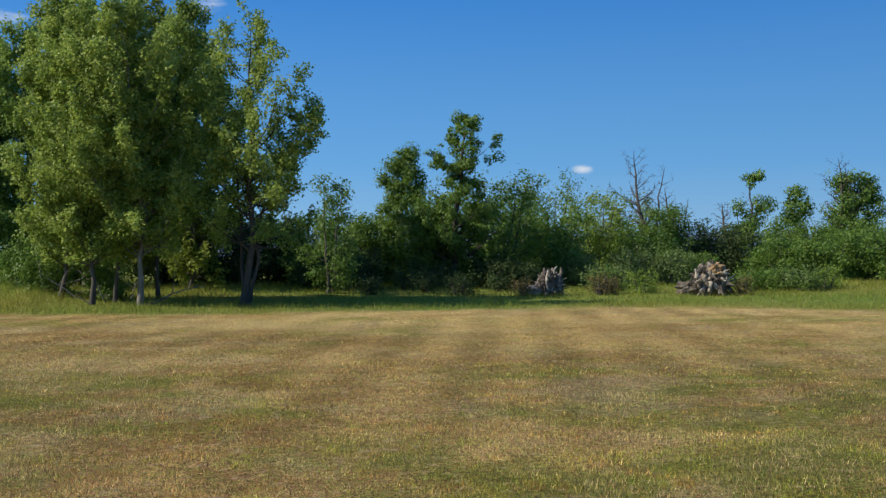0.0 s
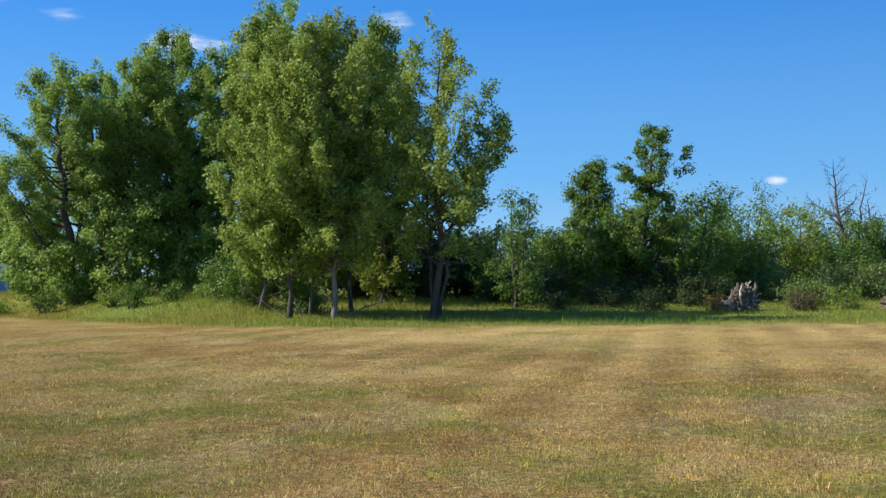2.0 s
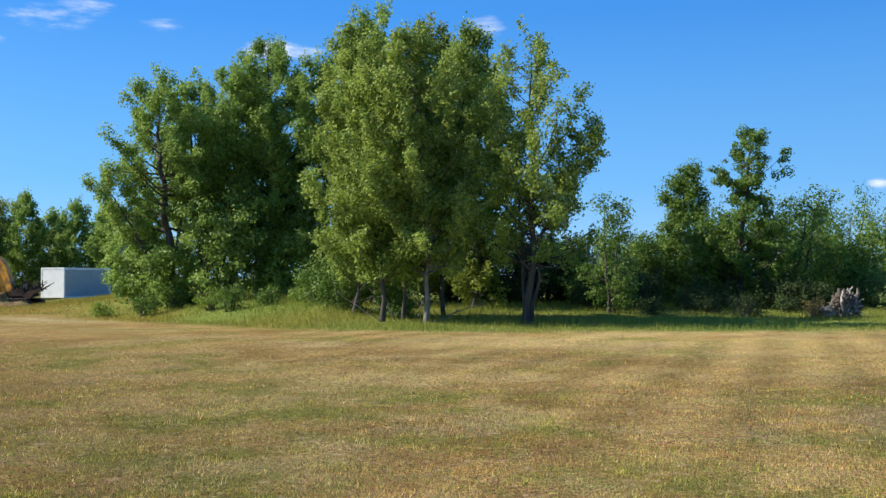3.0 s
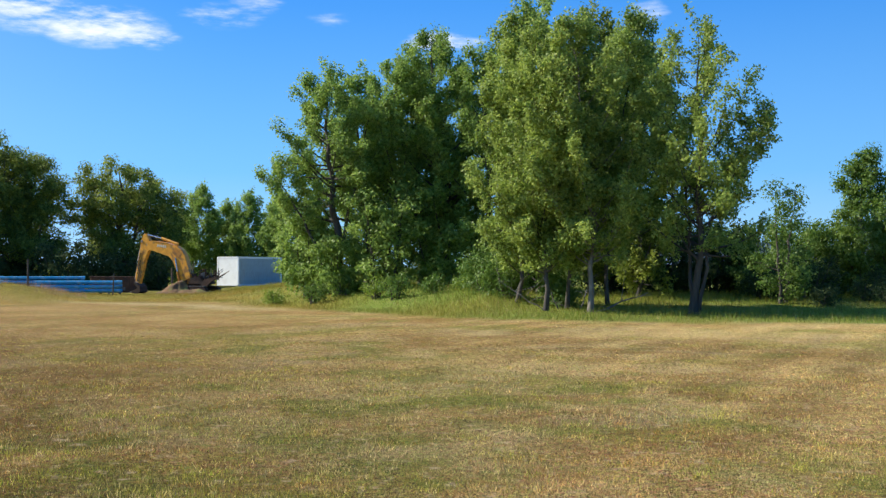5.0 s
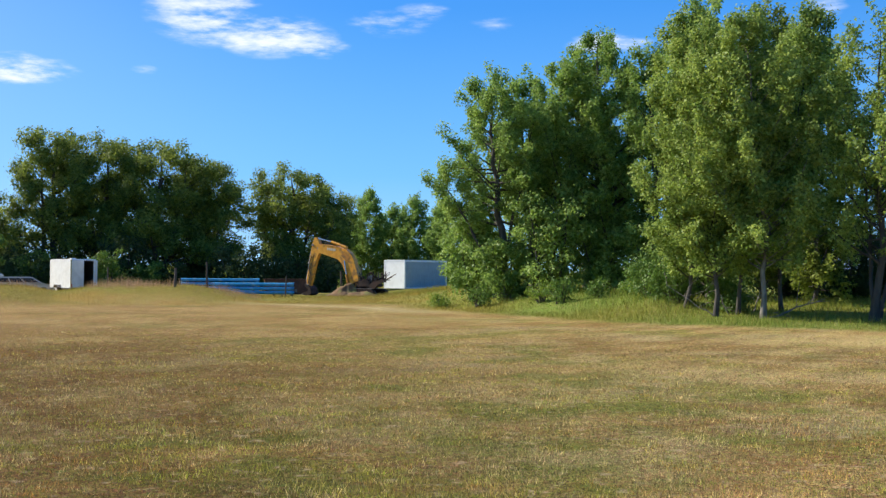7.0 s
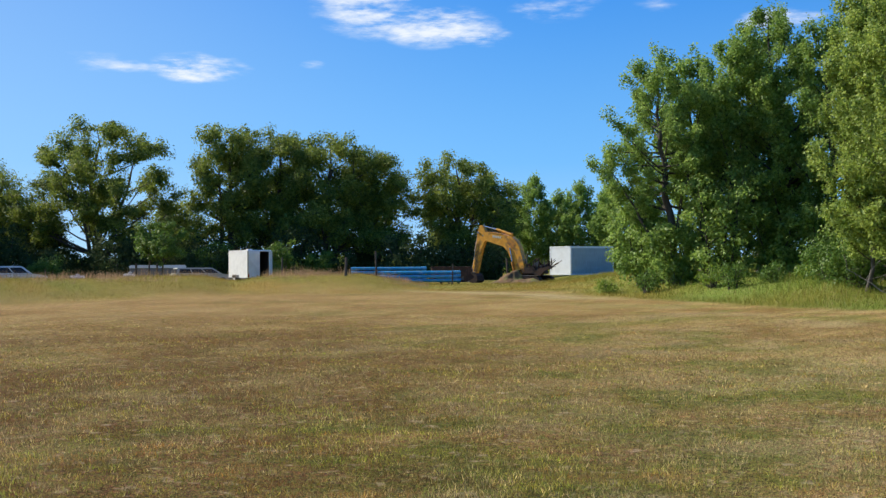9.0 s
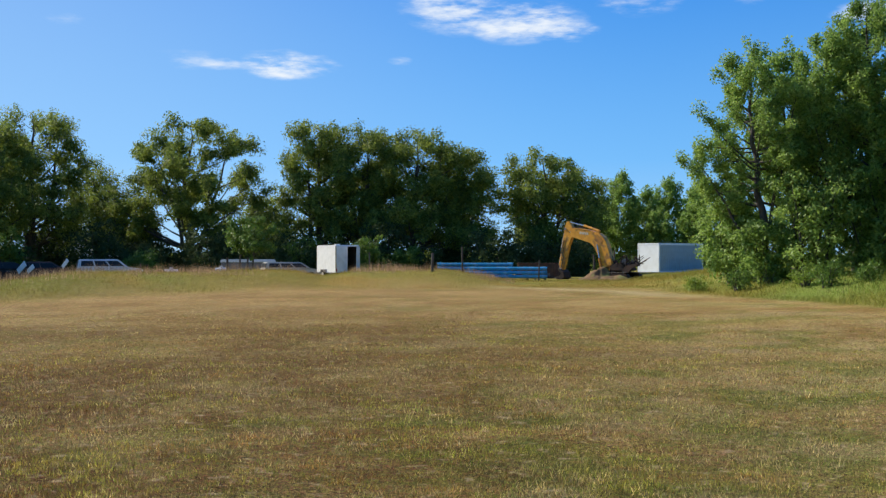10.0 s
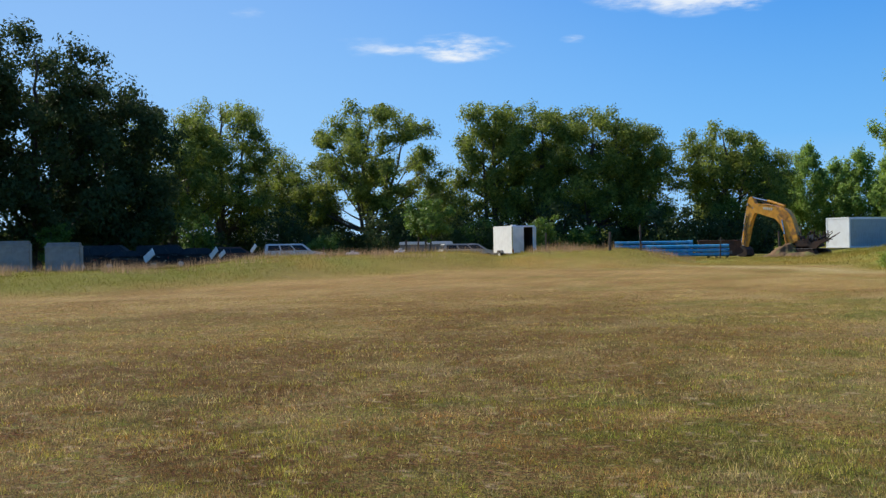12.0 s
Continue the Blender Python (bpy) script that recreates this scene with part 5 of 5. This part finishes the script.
ca = radians(83.6)
container(*[float(v) for v in (bearing_of(cx + 3.05 * math.cos(ca) - 1.22 * math.sin(ca), cy + 3.05 * math.sin(ca) + 1.22 * math.cos(ca)),
                               math.hypot(cx + 3.05 * math.cos(ca) - 1.22 * math.sin(ca), cy + 3.05 * math.sin(ca) + 1.22 * math.cos(ca)))], 83.6)


def pipe_stack(b, d, turn, rows, label):
    """Long plastic pipes with socket ends, stacked on timbers; each row is a number of pipes."""
    x, y, z = at(b, d)
    t = thing("pipe_stack", (x, y, z), turn, label, "pipes", "stacks of blue pipe")
    R, L = 0.125, 6.1
    bm = bmesh.new()
    bmesh.ops.create_cone(bm, cap_ends=False, segments=16, radius1=R, radius2=R, depth=L)
    tube = mesh_of("pipe", bm, PVC, 0, True)
    bm = bmesh.new()
    bmesh.ops.create_cone(bm, cap_ends=False, segments=16, radius1=R + 0.018, radius2=R + 0.018, depth=0.3)
    sock = mesh_of("socket", bm, PVC, 0, True)
    # discs close the pipes; the hollow's shade is put into their dark colour
    bm = bmesh.new()
    bmesh.ops.create_circle(bm, cap_ends=True, segments=16, radius=R * 0.97)
    bore_disc = mesh_of("bore_disc", bm, BORE)
    rng_ = random.Random(int(b * 10))
    zz = 0.12
    for r_, n in enumerate(rows):
        for k in range(n):
            jit = rng_.uniform(-0.12, 0.12)
            p = put("pipe", tube, t, (jit, (k - (n - 1) / 2) * 0.285, zz + R + 0.018), (0, 90, 0))
            put("socket", sock, p, (0, 0, (-1) ** k * (L / 2 - 0.15)))
            for s in (-1, 1):
                put("bore_disc", bore_disc, p, (0, 0, s * (L / 2 - 0.02)))
        zz += 0.29
        if r_ < len(rows) - 1:
            for s in (-1.9, 0, 1.9):
                box("batten", (0.09, rows[r_ + 1] * 0.285, 0.035), LUMBER, t, (s, 0, zz - 0.006), bevel=0.004)
            zz += 0.03
    for s in (-2.2, 0, 2.2):
        box("bearer", (0.14, rows[0] * 0.29, 0.12), LUMBER, t, (s, 0, 0.06), bevel=0.01)
    return t


pipe_stack(43.1, 91, 40, (6, 5, 5, 4), "tall stack of long blue plastic pipes")
pipe_stack(41.4, 87, 40, (6, 5, 4), "low stack of long blue plastic pipes")

skid = thing("steel_skip", at(39.7, 95), 42, "low rusty brown steel skip beside the pipes", "skip")
prism("body", [(-1.9, 0.25), (-1.9, 1.25), (1.9, 1.25), (1.9, 0.25), (1.5, 0.1), (-1.5, 0.1)], 0.9, RUSTY, skid, 0.02)
box("rim", (3.9, 1.9, 0.1), RUSTY, skid, (0, 0, 1.27), bevel=0.02)
for k in range(7):
    box("rib", (0.08, 1.86, 0.95), RUSTY, skid, (-1.7 + k * 0.567, 0, 0.72), bevel=0.01)
for s in (-0.8, 0.8):
    box("runner", (3.4, 0.15, 0.12), RUSTY, skid, (0, s, 0.06), bevel=0.01)
beam = thing("steel_beam", at(39.9, 88), 41, "pale grey steel beam lying on blocks", "beam")
box("web", (2.2, 0.03, 0.2), STEEL, beam, (0, 0, 0.42), bevel=0.004)
for zz in (0.31, 0.53):
    box("flange", (2.2, 0.2, 0.03), STEEL, beam, (0, 0, zz), bevel=0.004)
for s in (-0.7, 0.7):
    box("block", (0.2, 0.3, 0.3), LUMBER, beam, (s, 0, 0.15), bevel=0.01)


def fence_post(b, d, h, r=0.09, lean=0.0):
    x, y, z = at(b, d)
    t = thing("fence_post", (x, y, z), b, "weathered dark wooden fence post in the grass", "post", "fence posts")
    bm = bmesh.new()
    bmesh.ops.create_cone(bm, cap_ends=True, segments=9, radius1=r, radius2=r * 0.85, depth=h + 0.3)
    for v in bm.verts:
        v.co.x += 0.06 * math.sin(v.co.z * 3 + b) * r * 3
    put("shaft", mesh_of("shaft", bm, POST, 0.008), t, (0, 0, h / 2 - 0.15), (0, lean, 0))
    return t


for b, d, h, r, ln in ((45.3, 72, 1.22, 0.10, 1), (43.75, 76, 1.75, 0.07, -1), (39.75, 84, 1.6, 0.06, 2), (36.9, 92, 2.0, 0.10, -2), (35.9, 96, 2.4, 0.07, 3), (55.9, 86, 1.9, 0.10, 0), (54.9, 86, 1.9, 0.09, 2),
                       (48.6, 78, 1.3, 0.06, 0), (60.2, 82, 1.5, 0.06, 1)):
    fence_post(b, d, h, r, ln)


def grey_box(b, d, turn, w, h):
    """A painted cabinet with an overhanging lipped lid."""
    x, y, z = at(b, d)
    t = thing("utility_cabinet", (x, y, z - 0.03), turn, "grey painted steel cabinet with a lipped lid in the grass", "cabinet", "grey cabinets")
    box("body", (w, 1.4, h), BOXPAINT, t, (0, 0, h / 2), bevel=0.05)
    box("lid", (w - 0.1, 1.3, 0.14), BOXPAINT, t, (0, 0, h + 0.06), bevel=0.05)
    box("lip", (w + 0.05, 1.46, 0.07), BOXPAINT, t, (0, 0, h - 0.08), bevel=0.02)
    box("base", (w + 0.08, 1.48, 0.12), BOXPAINT, t, (0, 0, 0.06), bevel=0.02)
    for s in (-1, 1):
        box("door_panel", (w / 2 - 0.08, 0.03, h - 0.36), BOXPAINT, t, (s * (w / 4 - 0.01), -0.70, h / 2 - 0.03), bevel=0.012)
        rod("hinge", 0.02, 0.14, STEEL, t, (s * (w / 2 - 0.05), -0.72, h * 0.75), sides=8)
    return t


grey_box(75.35, 62, 70, 1.75, 1.72)
grey_box(73.0, 60, 66, 1.72, 1.46)


def leaning_panel(b, d, z0, lean, w, h, turn):
    x, y, z = at(b, d)
    t = thing("white_board", (x, y, z), turn, "white painted board propped up aslant in the grass", "board", "propped white boards")
    s, c = math.sin(radians(lean)), math.cos(radians(lean))
    sheet = box("sheet", (w, 0.05, h), WHITE, t, (s * (h / 2), 0, z0 + c * (h / 2)), (0, lean, 0), 0.015)
    for q in (-0.3, 0.3):
        box("prop", (0.05, 0.05, z0 + 0.5), POST, t, (s * h * 0.4 + q * 0.4, 0.06, (z0 + 0.5) / 2 - 0.02), bevel=0.005)
    box("edge_strip", (w + 0.01, 0.07, 0.05), WHITE, t, (s * h, 0, z0 + c * h), (0, lean, 0), 0.01)
    return t


for b, d, z0, w, h, ln in ((69.2, 70, 0.85, 0.46, 1.0, 60), (65.95, 72, 0.85, 0.36, 0.85, 52), (65.5, 70, 0.62, 0.28, 0.62, 57), (63.9, 72, 0.85, 0.26, 0.66, 48)):
    leaning_panel(b, d, z0, ln, w, h, b - 52)

shed = thing("shed", at(63.2, 138), 60, "pale grey farm shed glimpsed behind the trees", "shed")
box("wall", (9, 6, 3.4), PALE_GREY, shed, (0, 0, 1.7), bevel=0.03)
prism("roof", [(-3.3, 3.35), (0, 4.7), (3.3, 3.35), (3.3, 3.5), (0, 4.85), (-3.3, 3.5)], 4.8, STEEL, shed, 0.01, turn=(0, 0, 90))
box("door", (2.4, 0.1, 2.6), WHITE, shed, (0, -3.04, 1.3), bevel=0.02)


# ---------- uprooted stumps and fallen branches ----------
def root_wad(b, d, turn, size, seed, label, clay):
    """An uprooted stump: a rough mound of clay and wood bristling with broken, twisted roots."""
    rng = np.random.default_rng(seed)
    x, y, z = at(b, d)
    t = thing("uprooted_stump", (x, y, z - 0.05), turn, label, "tree stump", "uprooted stumps")

    def lump(name, mat, k0, place, squash, lab):
        bm = bmesh.new()
        bmesh.ops.create_icosphere(bm, subdivisions=4, radius=1)
        for v in bm.verts:
            f = 1 + 0.45 * noise.noise(v.co * 1.9 + Vector((seed, k0 * 3, 0))) + 0.45 * abs(noise.noise(v.co * 4.3)) + 0.2 * noise.noise(v.co * 9)
            v.co = Vector((v.co.x * squash[0], v.co.y * squash[1], v.co.z * squash[2])) * f * k0 * size
        put(name, mesh_of(name, bm, mat, 0, False), t, [c * size for c in place], label=lab)

    lump("root_crown", ROOT, 0.36, (0.05, 0, 0.4), (1.15, 0.8, 1.25), "bleached splintered wood")
    lump("trunk_stub", ROOT, 0.2, (-0.62, -0.1, 0.25), (1.6, 0.8, 0.8), "bleached trunk stub")
    lump("soil_ball", SOIL, 0.36 * clay, (0.18, -0.05, 0.62 + 0.2 * clay), (1.0, 0.9, 0.8), "dry orange clay held by the roots")
    for k in range(34):
        # thick spurs from the crown's top down to the ground all round
        a = 2 * math.pi * k / 34 + rng.normal(0, 0.1)
        p0 = np.array([rng.normal(0.1, 0.16), rng.normal(-0.05, 0.1), rng.uniform(0.7, 1.05)]) * size
        p2 = np.array([math.cos(a) * rng.uniform(0.4, 0.75), math.sin(a) * rng.uniform(0.3, 0.5), rng.uniform(-0.02, 0.25)]) * size
        u = np.linspace(0, 1, 6)[:, None]
        pts = p0 * (1 - u) + p2 * u + rng.normal(0, 0.045, (6, 3)) * size
        pts[:, 2] = np.maximum(pts[:, 2], 0.02)
        tb = Tubes()
        tb.add(pts, size * rng.uniform(0.025, 0.085) * np.array([0.7, 1.0, 1.1, 0.9, 0.75, 0.35]) * rng.uniform(0.8, 1.2, 6), 6)
        part("root", tb.mesh("root", (ROOT_PALE, BARK, ROOT, ROOT_PALE, POST)[k % 5]), t)
    for k in range(120):
        a = rng.uniform(0, math.pi)
        u = np.array([math.cos(a) * rng.uniform(0.5, 1), -abs(rng.normal(0.2, 0.6)), math.sin(a) * rng.uniform(0.3, 1)])
        u /= np.linalg.norm(u)
        p = u * size * np.array([0.6, 0.38, 0.6]) * rng.uniform(0.55, 1.0) + np.array([0, 0, 0.3 * size])
        way = u * rng.uniform(0.0, 0.9) + rng.normal(0, 0.7, 3)
        way /= np.linalg.norm(way)
        ln = size * rng.uniform(0.12, 0.4)
        pts, rad, r0 = [], [], size * rng.choice([0.018, 0.03, 0.045, 0.07], p=[0.3, 0.35, 0.22, 0.13])
        for q in range(5):
            p = np.array([p[0], p[1], max(p[2], 0.05)])
            pts.append(p)
            rad.append(r0 * (1.1 - 0.2 * q) * rng.uniform(0.8, 1.2))
            way = way + rng.normal(0, 0.3, 3)
            way /= np.linalg.norm(way)
            p = p + way * ln / 4
        tb = Tubes()
        tb.add(pts, rad, 5)
        part("root", tb.mesh("root", (ROOT, ROOT_PALE, POST, BARK)[k % 4]), t)
    return t


root_wad(-5.5, 50.5, 20, 1.2, 31, "uprooted stump with splintered grey roots", 0.5)
root_wad(-13.6, 50.5, -15, 1.5, 32, "large uprooted stump with roots and orange clay", 0.7)


def fallen_branch(b, d, p, q, r, seed, twigs, label):
    rng = np.random.default_rng(seed)
    x, y, z = at(b, d)
    t = thing("fallen_branch", (x, y, z), b, label, "branch", "fallen branches")
    p, q = np.array(p, float), np.array(q, float)
    u = np.linspace(0, 1, 7)[:, None]
    line = p + (q - p) * u + rng.normal(0, 0.05, (7, 3)) * np.sin(u * 3.1)
    wood = Tubes()
    wood.add(line, r * (1 - 0.7 * u[:, 0]), 7)
    part("limb", wood.mesh("limb", DEAD), t)
    for k in range(twigs):
        s = line[rng.integers(1, 7)]
        e = s + rng.normal(0, 0.45, 3) + np.array([0, 0, 0.25])
        e[2] = max(e[2], 0.03)
        wood = Tubes()
        wood.add([s, (s + e) / 2 + rng.normal(0, 0.05, 3), e], [r * 0.35, r * 0.25, 0.006], 4)
        part("twig", wood.mesh("twig", DEAD), t)
    return t


fallen_branch(18.4, 43.5, (0.5, 0, 0.0), (-1.3, 0.3, 1.15), 0.024, 41, 5, "bare grey branch propped against the poplars")
fallen_branch(13.9, 43.5, (-0.9, 0, 0.0), (1.1, 0.4, 0.75), 0.045, 42, 6, "bare dead branch lying in the grass")
fallen_branch(17.3, 44.6, (0.2, 0, 0.0), (-0.5, 0, 1.5), 0.025, 43, 10, "bare dead twigs at the poplars' foot")
fallen_branch(15.9, 44.8, (0, 0, 0.0), (0.5, 0, 1.3), 0.025, 44, 10, "bare dead twigs at the poplars' foot")


# far hills: the haze of distance is put into their blue colour
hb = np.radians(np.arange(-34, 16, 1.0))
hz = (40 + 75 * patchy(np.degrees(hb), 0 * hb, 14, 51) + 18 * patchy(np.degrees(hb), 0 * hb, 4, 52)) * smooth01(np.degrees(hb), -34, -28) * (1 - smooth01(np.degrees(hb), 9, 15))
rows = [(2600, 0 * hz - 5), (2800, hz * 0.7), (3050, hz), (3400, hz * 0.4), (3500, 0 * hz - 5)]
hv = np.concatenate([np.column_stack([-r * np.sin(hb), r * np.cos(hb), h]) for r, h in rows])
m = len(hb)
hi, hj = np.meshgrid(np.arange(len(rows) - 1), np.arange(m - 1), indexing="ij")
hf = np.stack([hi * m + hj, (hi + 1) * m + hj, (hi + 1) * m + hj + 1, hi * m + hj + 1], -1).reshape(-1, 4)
tagged(new("backdrop", quads("backdrop", hv, hf, HILL, True)), "low wooded hills on the horizon, haze put into their blue", "hills", kind="structure")

# low far woods that close the horizon all round
rng = np.random.default_rng(77)
fb = rng.uniform(-180, 180, 24000)
fb[:18000] = rng.uniform(-40, 105, 18000)
fd = rng.uniform(165, 215, len(fb))
fx, fy = -fd * np.sin(np.radians(fb)), fd * np.cos(np.radians(fb))
fh = 1.4 + 1.6 * patchy(fb * 2, fd / 20, 3.0, 61) + 0.8 * patchy(fb * 2, fd / 20, 0.8, 62)
fz = fh * rng.uniform(0, 1, len(fb)) ** 0.7
fp = np.column_stack([fx, fy, fz])
fa, fn = rng.normal(0, 1, (len(fb), 3)), rng.normal(0, 1, (len(fb), 3))
fa /= np.linalg.norm(fa, axis=1, keepdims=True)
fs = np.cross(fa, fn)
fs /= np.linalg.norm(fs, axis=1, keepdims=True)
fv = np.stack([fp - fa * 0.6, fp + fs * 0.42, fp + fa * 0.6, fp - fs * 0.42], 1).reshape(-1, 3)
tagged(new("far_woods", quads("far_woods", fv, np.arange(len(fv)).reshape(-1, 4), LEAF_COTTONWOOD)), "low dark woods in the far distance", "woods", kind="stuff")


# ---------- grass ----------
def blades(name, rng, x, y, tall, wide, colour, label, bend=0.5):
    """Single blades: bent pointed strips that stand on the ground."""
    n = len(x)
    z = rise(x, y) - 0.01
    a = rng.uniform(0, 2 * np.pi, n)
    side = np.column_stack([np.cos(a), np.sin(a), np.zeros(n)]) * (wide / 2)[:, None]
    g = rng.uniform(0, 2 * np.pi, n)
    tip = np.column_stack([np.cos(g), np.sin(g), np.zeros(n)]) * (tall * bend * rng.uniform(0.1, 1, n))[:, None]
    tip[:, 2] = tall
    p = np.column_stack([x, y, z])
    v = np.stack([p - side, p + side, p + tip], 1).reshape(-1, 3)
    ob = new(name, quads(name, v, np.arange(3 * n).reshape(-1, 3), BLADES, tone=np.repeat(colour, 3, 0)))
    return tagged(ob, label, "grass", kind="stuff")


def scatter(rng, n, b0, b1, d0, d1, power=1.0):
    b = np.radians(rng.uniform(b0, b1, n))
    d = d0 + (d1 - d0) * rng.uniform(0, 1, n) ** power
    return -d * np.sin(b), d * np.cos(b)


def mixed_tones(rng, c, pale, green, brown):
    """Single blades differ: some bleached, some green, some brown."""
    k = rng.uniform(0, 1, len(c))
    c = c.copy()
    for lo, share, tone in ((0.0, pale, (0.62, 0.47, 0.19)), (pale, green, (0.19, 0.26, 0.03)), (pale + green, brown, (0.13, 0.08, 0.035))):
        hit = (k >= lo) & (k < lo + share)
        c[hit] = c[hit] * 0.25 + np.array(tone) * 0.75
    return c


def tuft_tones(rng, x, y, c):
    """Tufts a hand wide that are bleached, green, olive, rusty or ashen, over the meadow's own colour."""
    c = c.copy()
    for size, seed, cut, share, tone in ((0.34, 71, 0.60, 0.75, (0.60, 0.45, 0.26)), (0.42, 72, 0.60, 0.8, (0.20, 0.27, 0.045)), (0.25, 73, 0.60, 0.75, (0.40, 0.19, 0.06)),
                                         (0.36, 74, 0.64, 0.75, (0.42, 0.40, 0.075)), (0.22, 75, 0.68, 0.8, (0.11, 0.075, 0.035)), (0.5, 76, 0.68, 0.6, (0.50, 0.38, 0.27))):
        field = 0.65 * patchy(x, y, size, seed) + 0.35 * patchy(x, y, size * 5, seed + 20)
        if seed == 74:
            field = field + 0.10 * leftward(bearing_of(x, y), np.hypot(x, y), 22, 42)
        k = share * smooth01(field + rng.normal(0, 0.07, len(x)), cut - 0.06, cut + 0.06)
        c += (np.array(tone) - c) * k[:, None]
    return c * np.array([0.785, 0.75, 0.575])


rng = np.random.default_rng(5)
x, y = scatter(rng, 640000, -27, 79, 6.4, 36, 1.6)
keep = verge(x, y) < 0.6
x, y = x[keep], y[keep]
tuft = 0.55 * patchy(x, y, 0.16, 41) + 0.45 * patchy(x, y, 0.45, 42)
keep = rng.uniform(0, 1, len(x)) < 0.25 + 1.25 * tuft
x, y, tuft = x[keep], y[keep], tuft[keep]
d = np.hypot(x, y)
tone = mixed_tones(rng, tuft_tones(rng, x, y, turf_colour(x, y, rng.normal(0, 0.12, len(x)))), 0.12, 0.08, 0.14)
long = rng.uniform(0, 1, len(x)) < 0.14
tall = np.where(long, rng.uniform(0.03, 0.06, len(x)), rng.uniform(0.012, 0.040, len(x))) * (1.1 - 0.4 * smooth01(d, 14, 32)) * (0.5 + 0.5 * patchy(x, y, 1.5, 31) + 0.8 * tuft)
wide = np.where(long, rng.uniform(0.003, 0.006, len(x)), rng.uniform(0.004, 0.008, len(x))) * (0.5 + d / 14)
# shade in the gaps between tufts is put into the blades' tone
blades("mown_grass", rng, x, y, tall, wide, tone * (rng.uniform(0.4, 1.95, len(x)) * (0.36 + 1.45 * tuft))[:, None], "short mown grass, mostly dry and straw-coloured", 0.9)
x, y = scatter(rng, 330000, -30, 84, 36, 88, 0.9)
v = verge(x, y)
keep = rng.uniform(0, 1, len(x)) < (0.05 + v) * (1 - bare_strip(x, y)) ** 2
x, y, v = x[keep], y[keep], v[keep]
b = bearing_of(x, y)
tall = rng.uniform(0.10, 0.30, len(x)) * (0.35 + 1.0 * patchy(x, y, 2.5, 33)) * (0.9 - 0.2 * smooth01(b, 29, 40)) * (1 + 0.35 * smooth01(np.hypot(x, y) - np.interp(b, EDGE_B, EDGE_D), 0, 9) * smooth01(b, -4, 4) * (1 - smooth01(b, 31, 37))) * (0.2 + 0.8 * v)
blades("tall_grass", rng, x, y, tall, rng.uniform(0.010, 0.022, len(x)) * (1.3 - 0.4 * smooth01(b, 33, 42)), mixed_tones(rng, turf_colour(x, y, rng.normal(0, 0.14, len(x))), 0.03, 0.06, 0.05) * rng.uniform(0.8, 1.2, len(x))[:, None],
       "tall green grass along the meadow's edge", 0.9)
# seeding grass on the bank
x, y = scatter(rng, 60000, 41, 82, 52, 80, 1.0)
e = np.interp(bearing_of(x, y), EDGE_B, EDGE_D)
b = bearing_of(x, y)
keep = (np.hypot(x, y) > e + 5) & (rng.uniform(0, 1, len(x)) < smooth01(0.6 * patchy(x, y, 1.8, 35) + 0.4 * patchy(x, y, 0.6, 37) + 0.15 * np.exp(-((b - 47.3) / 2.2) ** 2), 0.45, 0.75))
x, y, b = x[keep], y[keep], b[keep]
blades("seeding_grass", rng, x, y, rng.uniform(0.3, 0.66, len(x)) * (0.5 + 0.7 * patchy(x, y, 2.2, 36)) * (1 + 0.3 * np.exp(-((b - 47.5) / 2.5) ** 2)), rng.uniform(0.010, 0.02, len(x)),
       np.array([0.46, 0.30, 0.17]) * rng.uniform(0.5, 1.5, len(x))[:, None], "dry seeding grass with pinkish tan heads on the bank", 0.35)
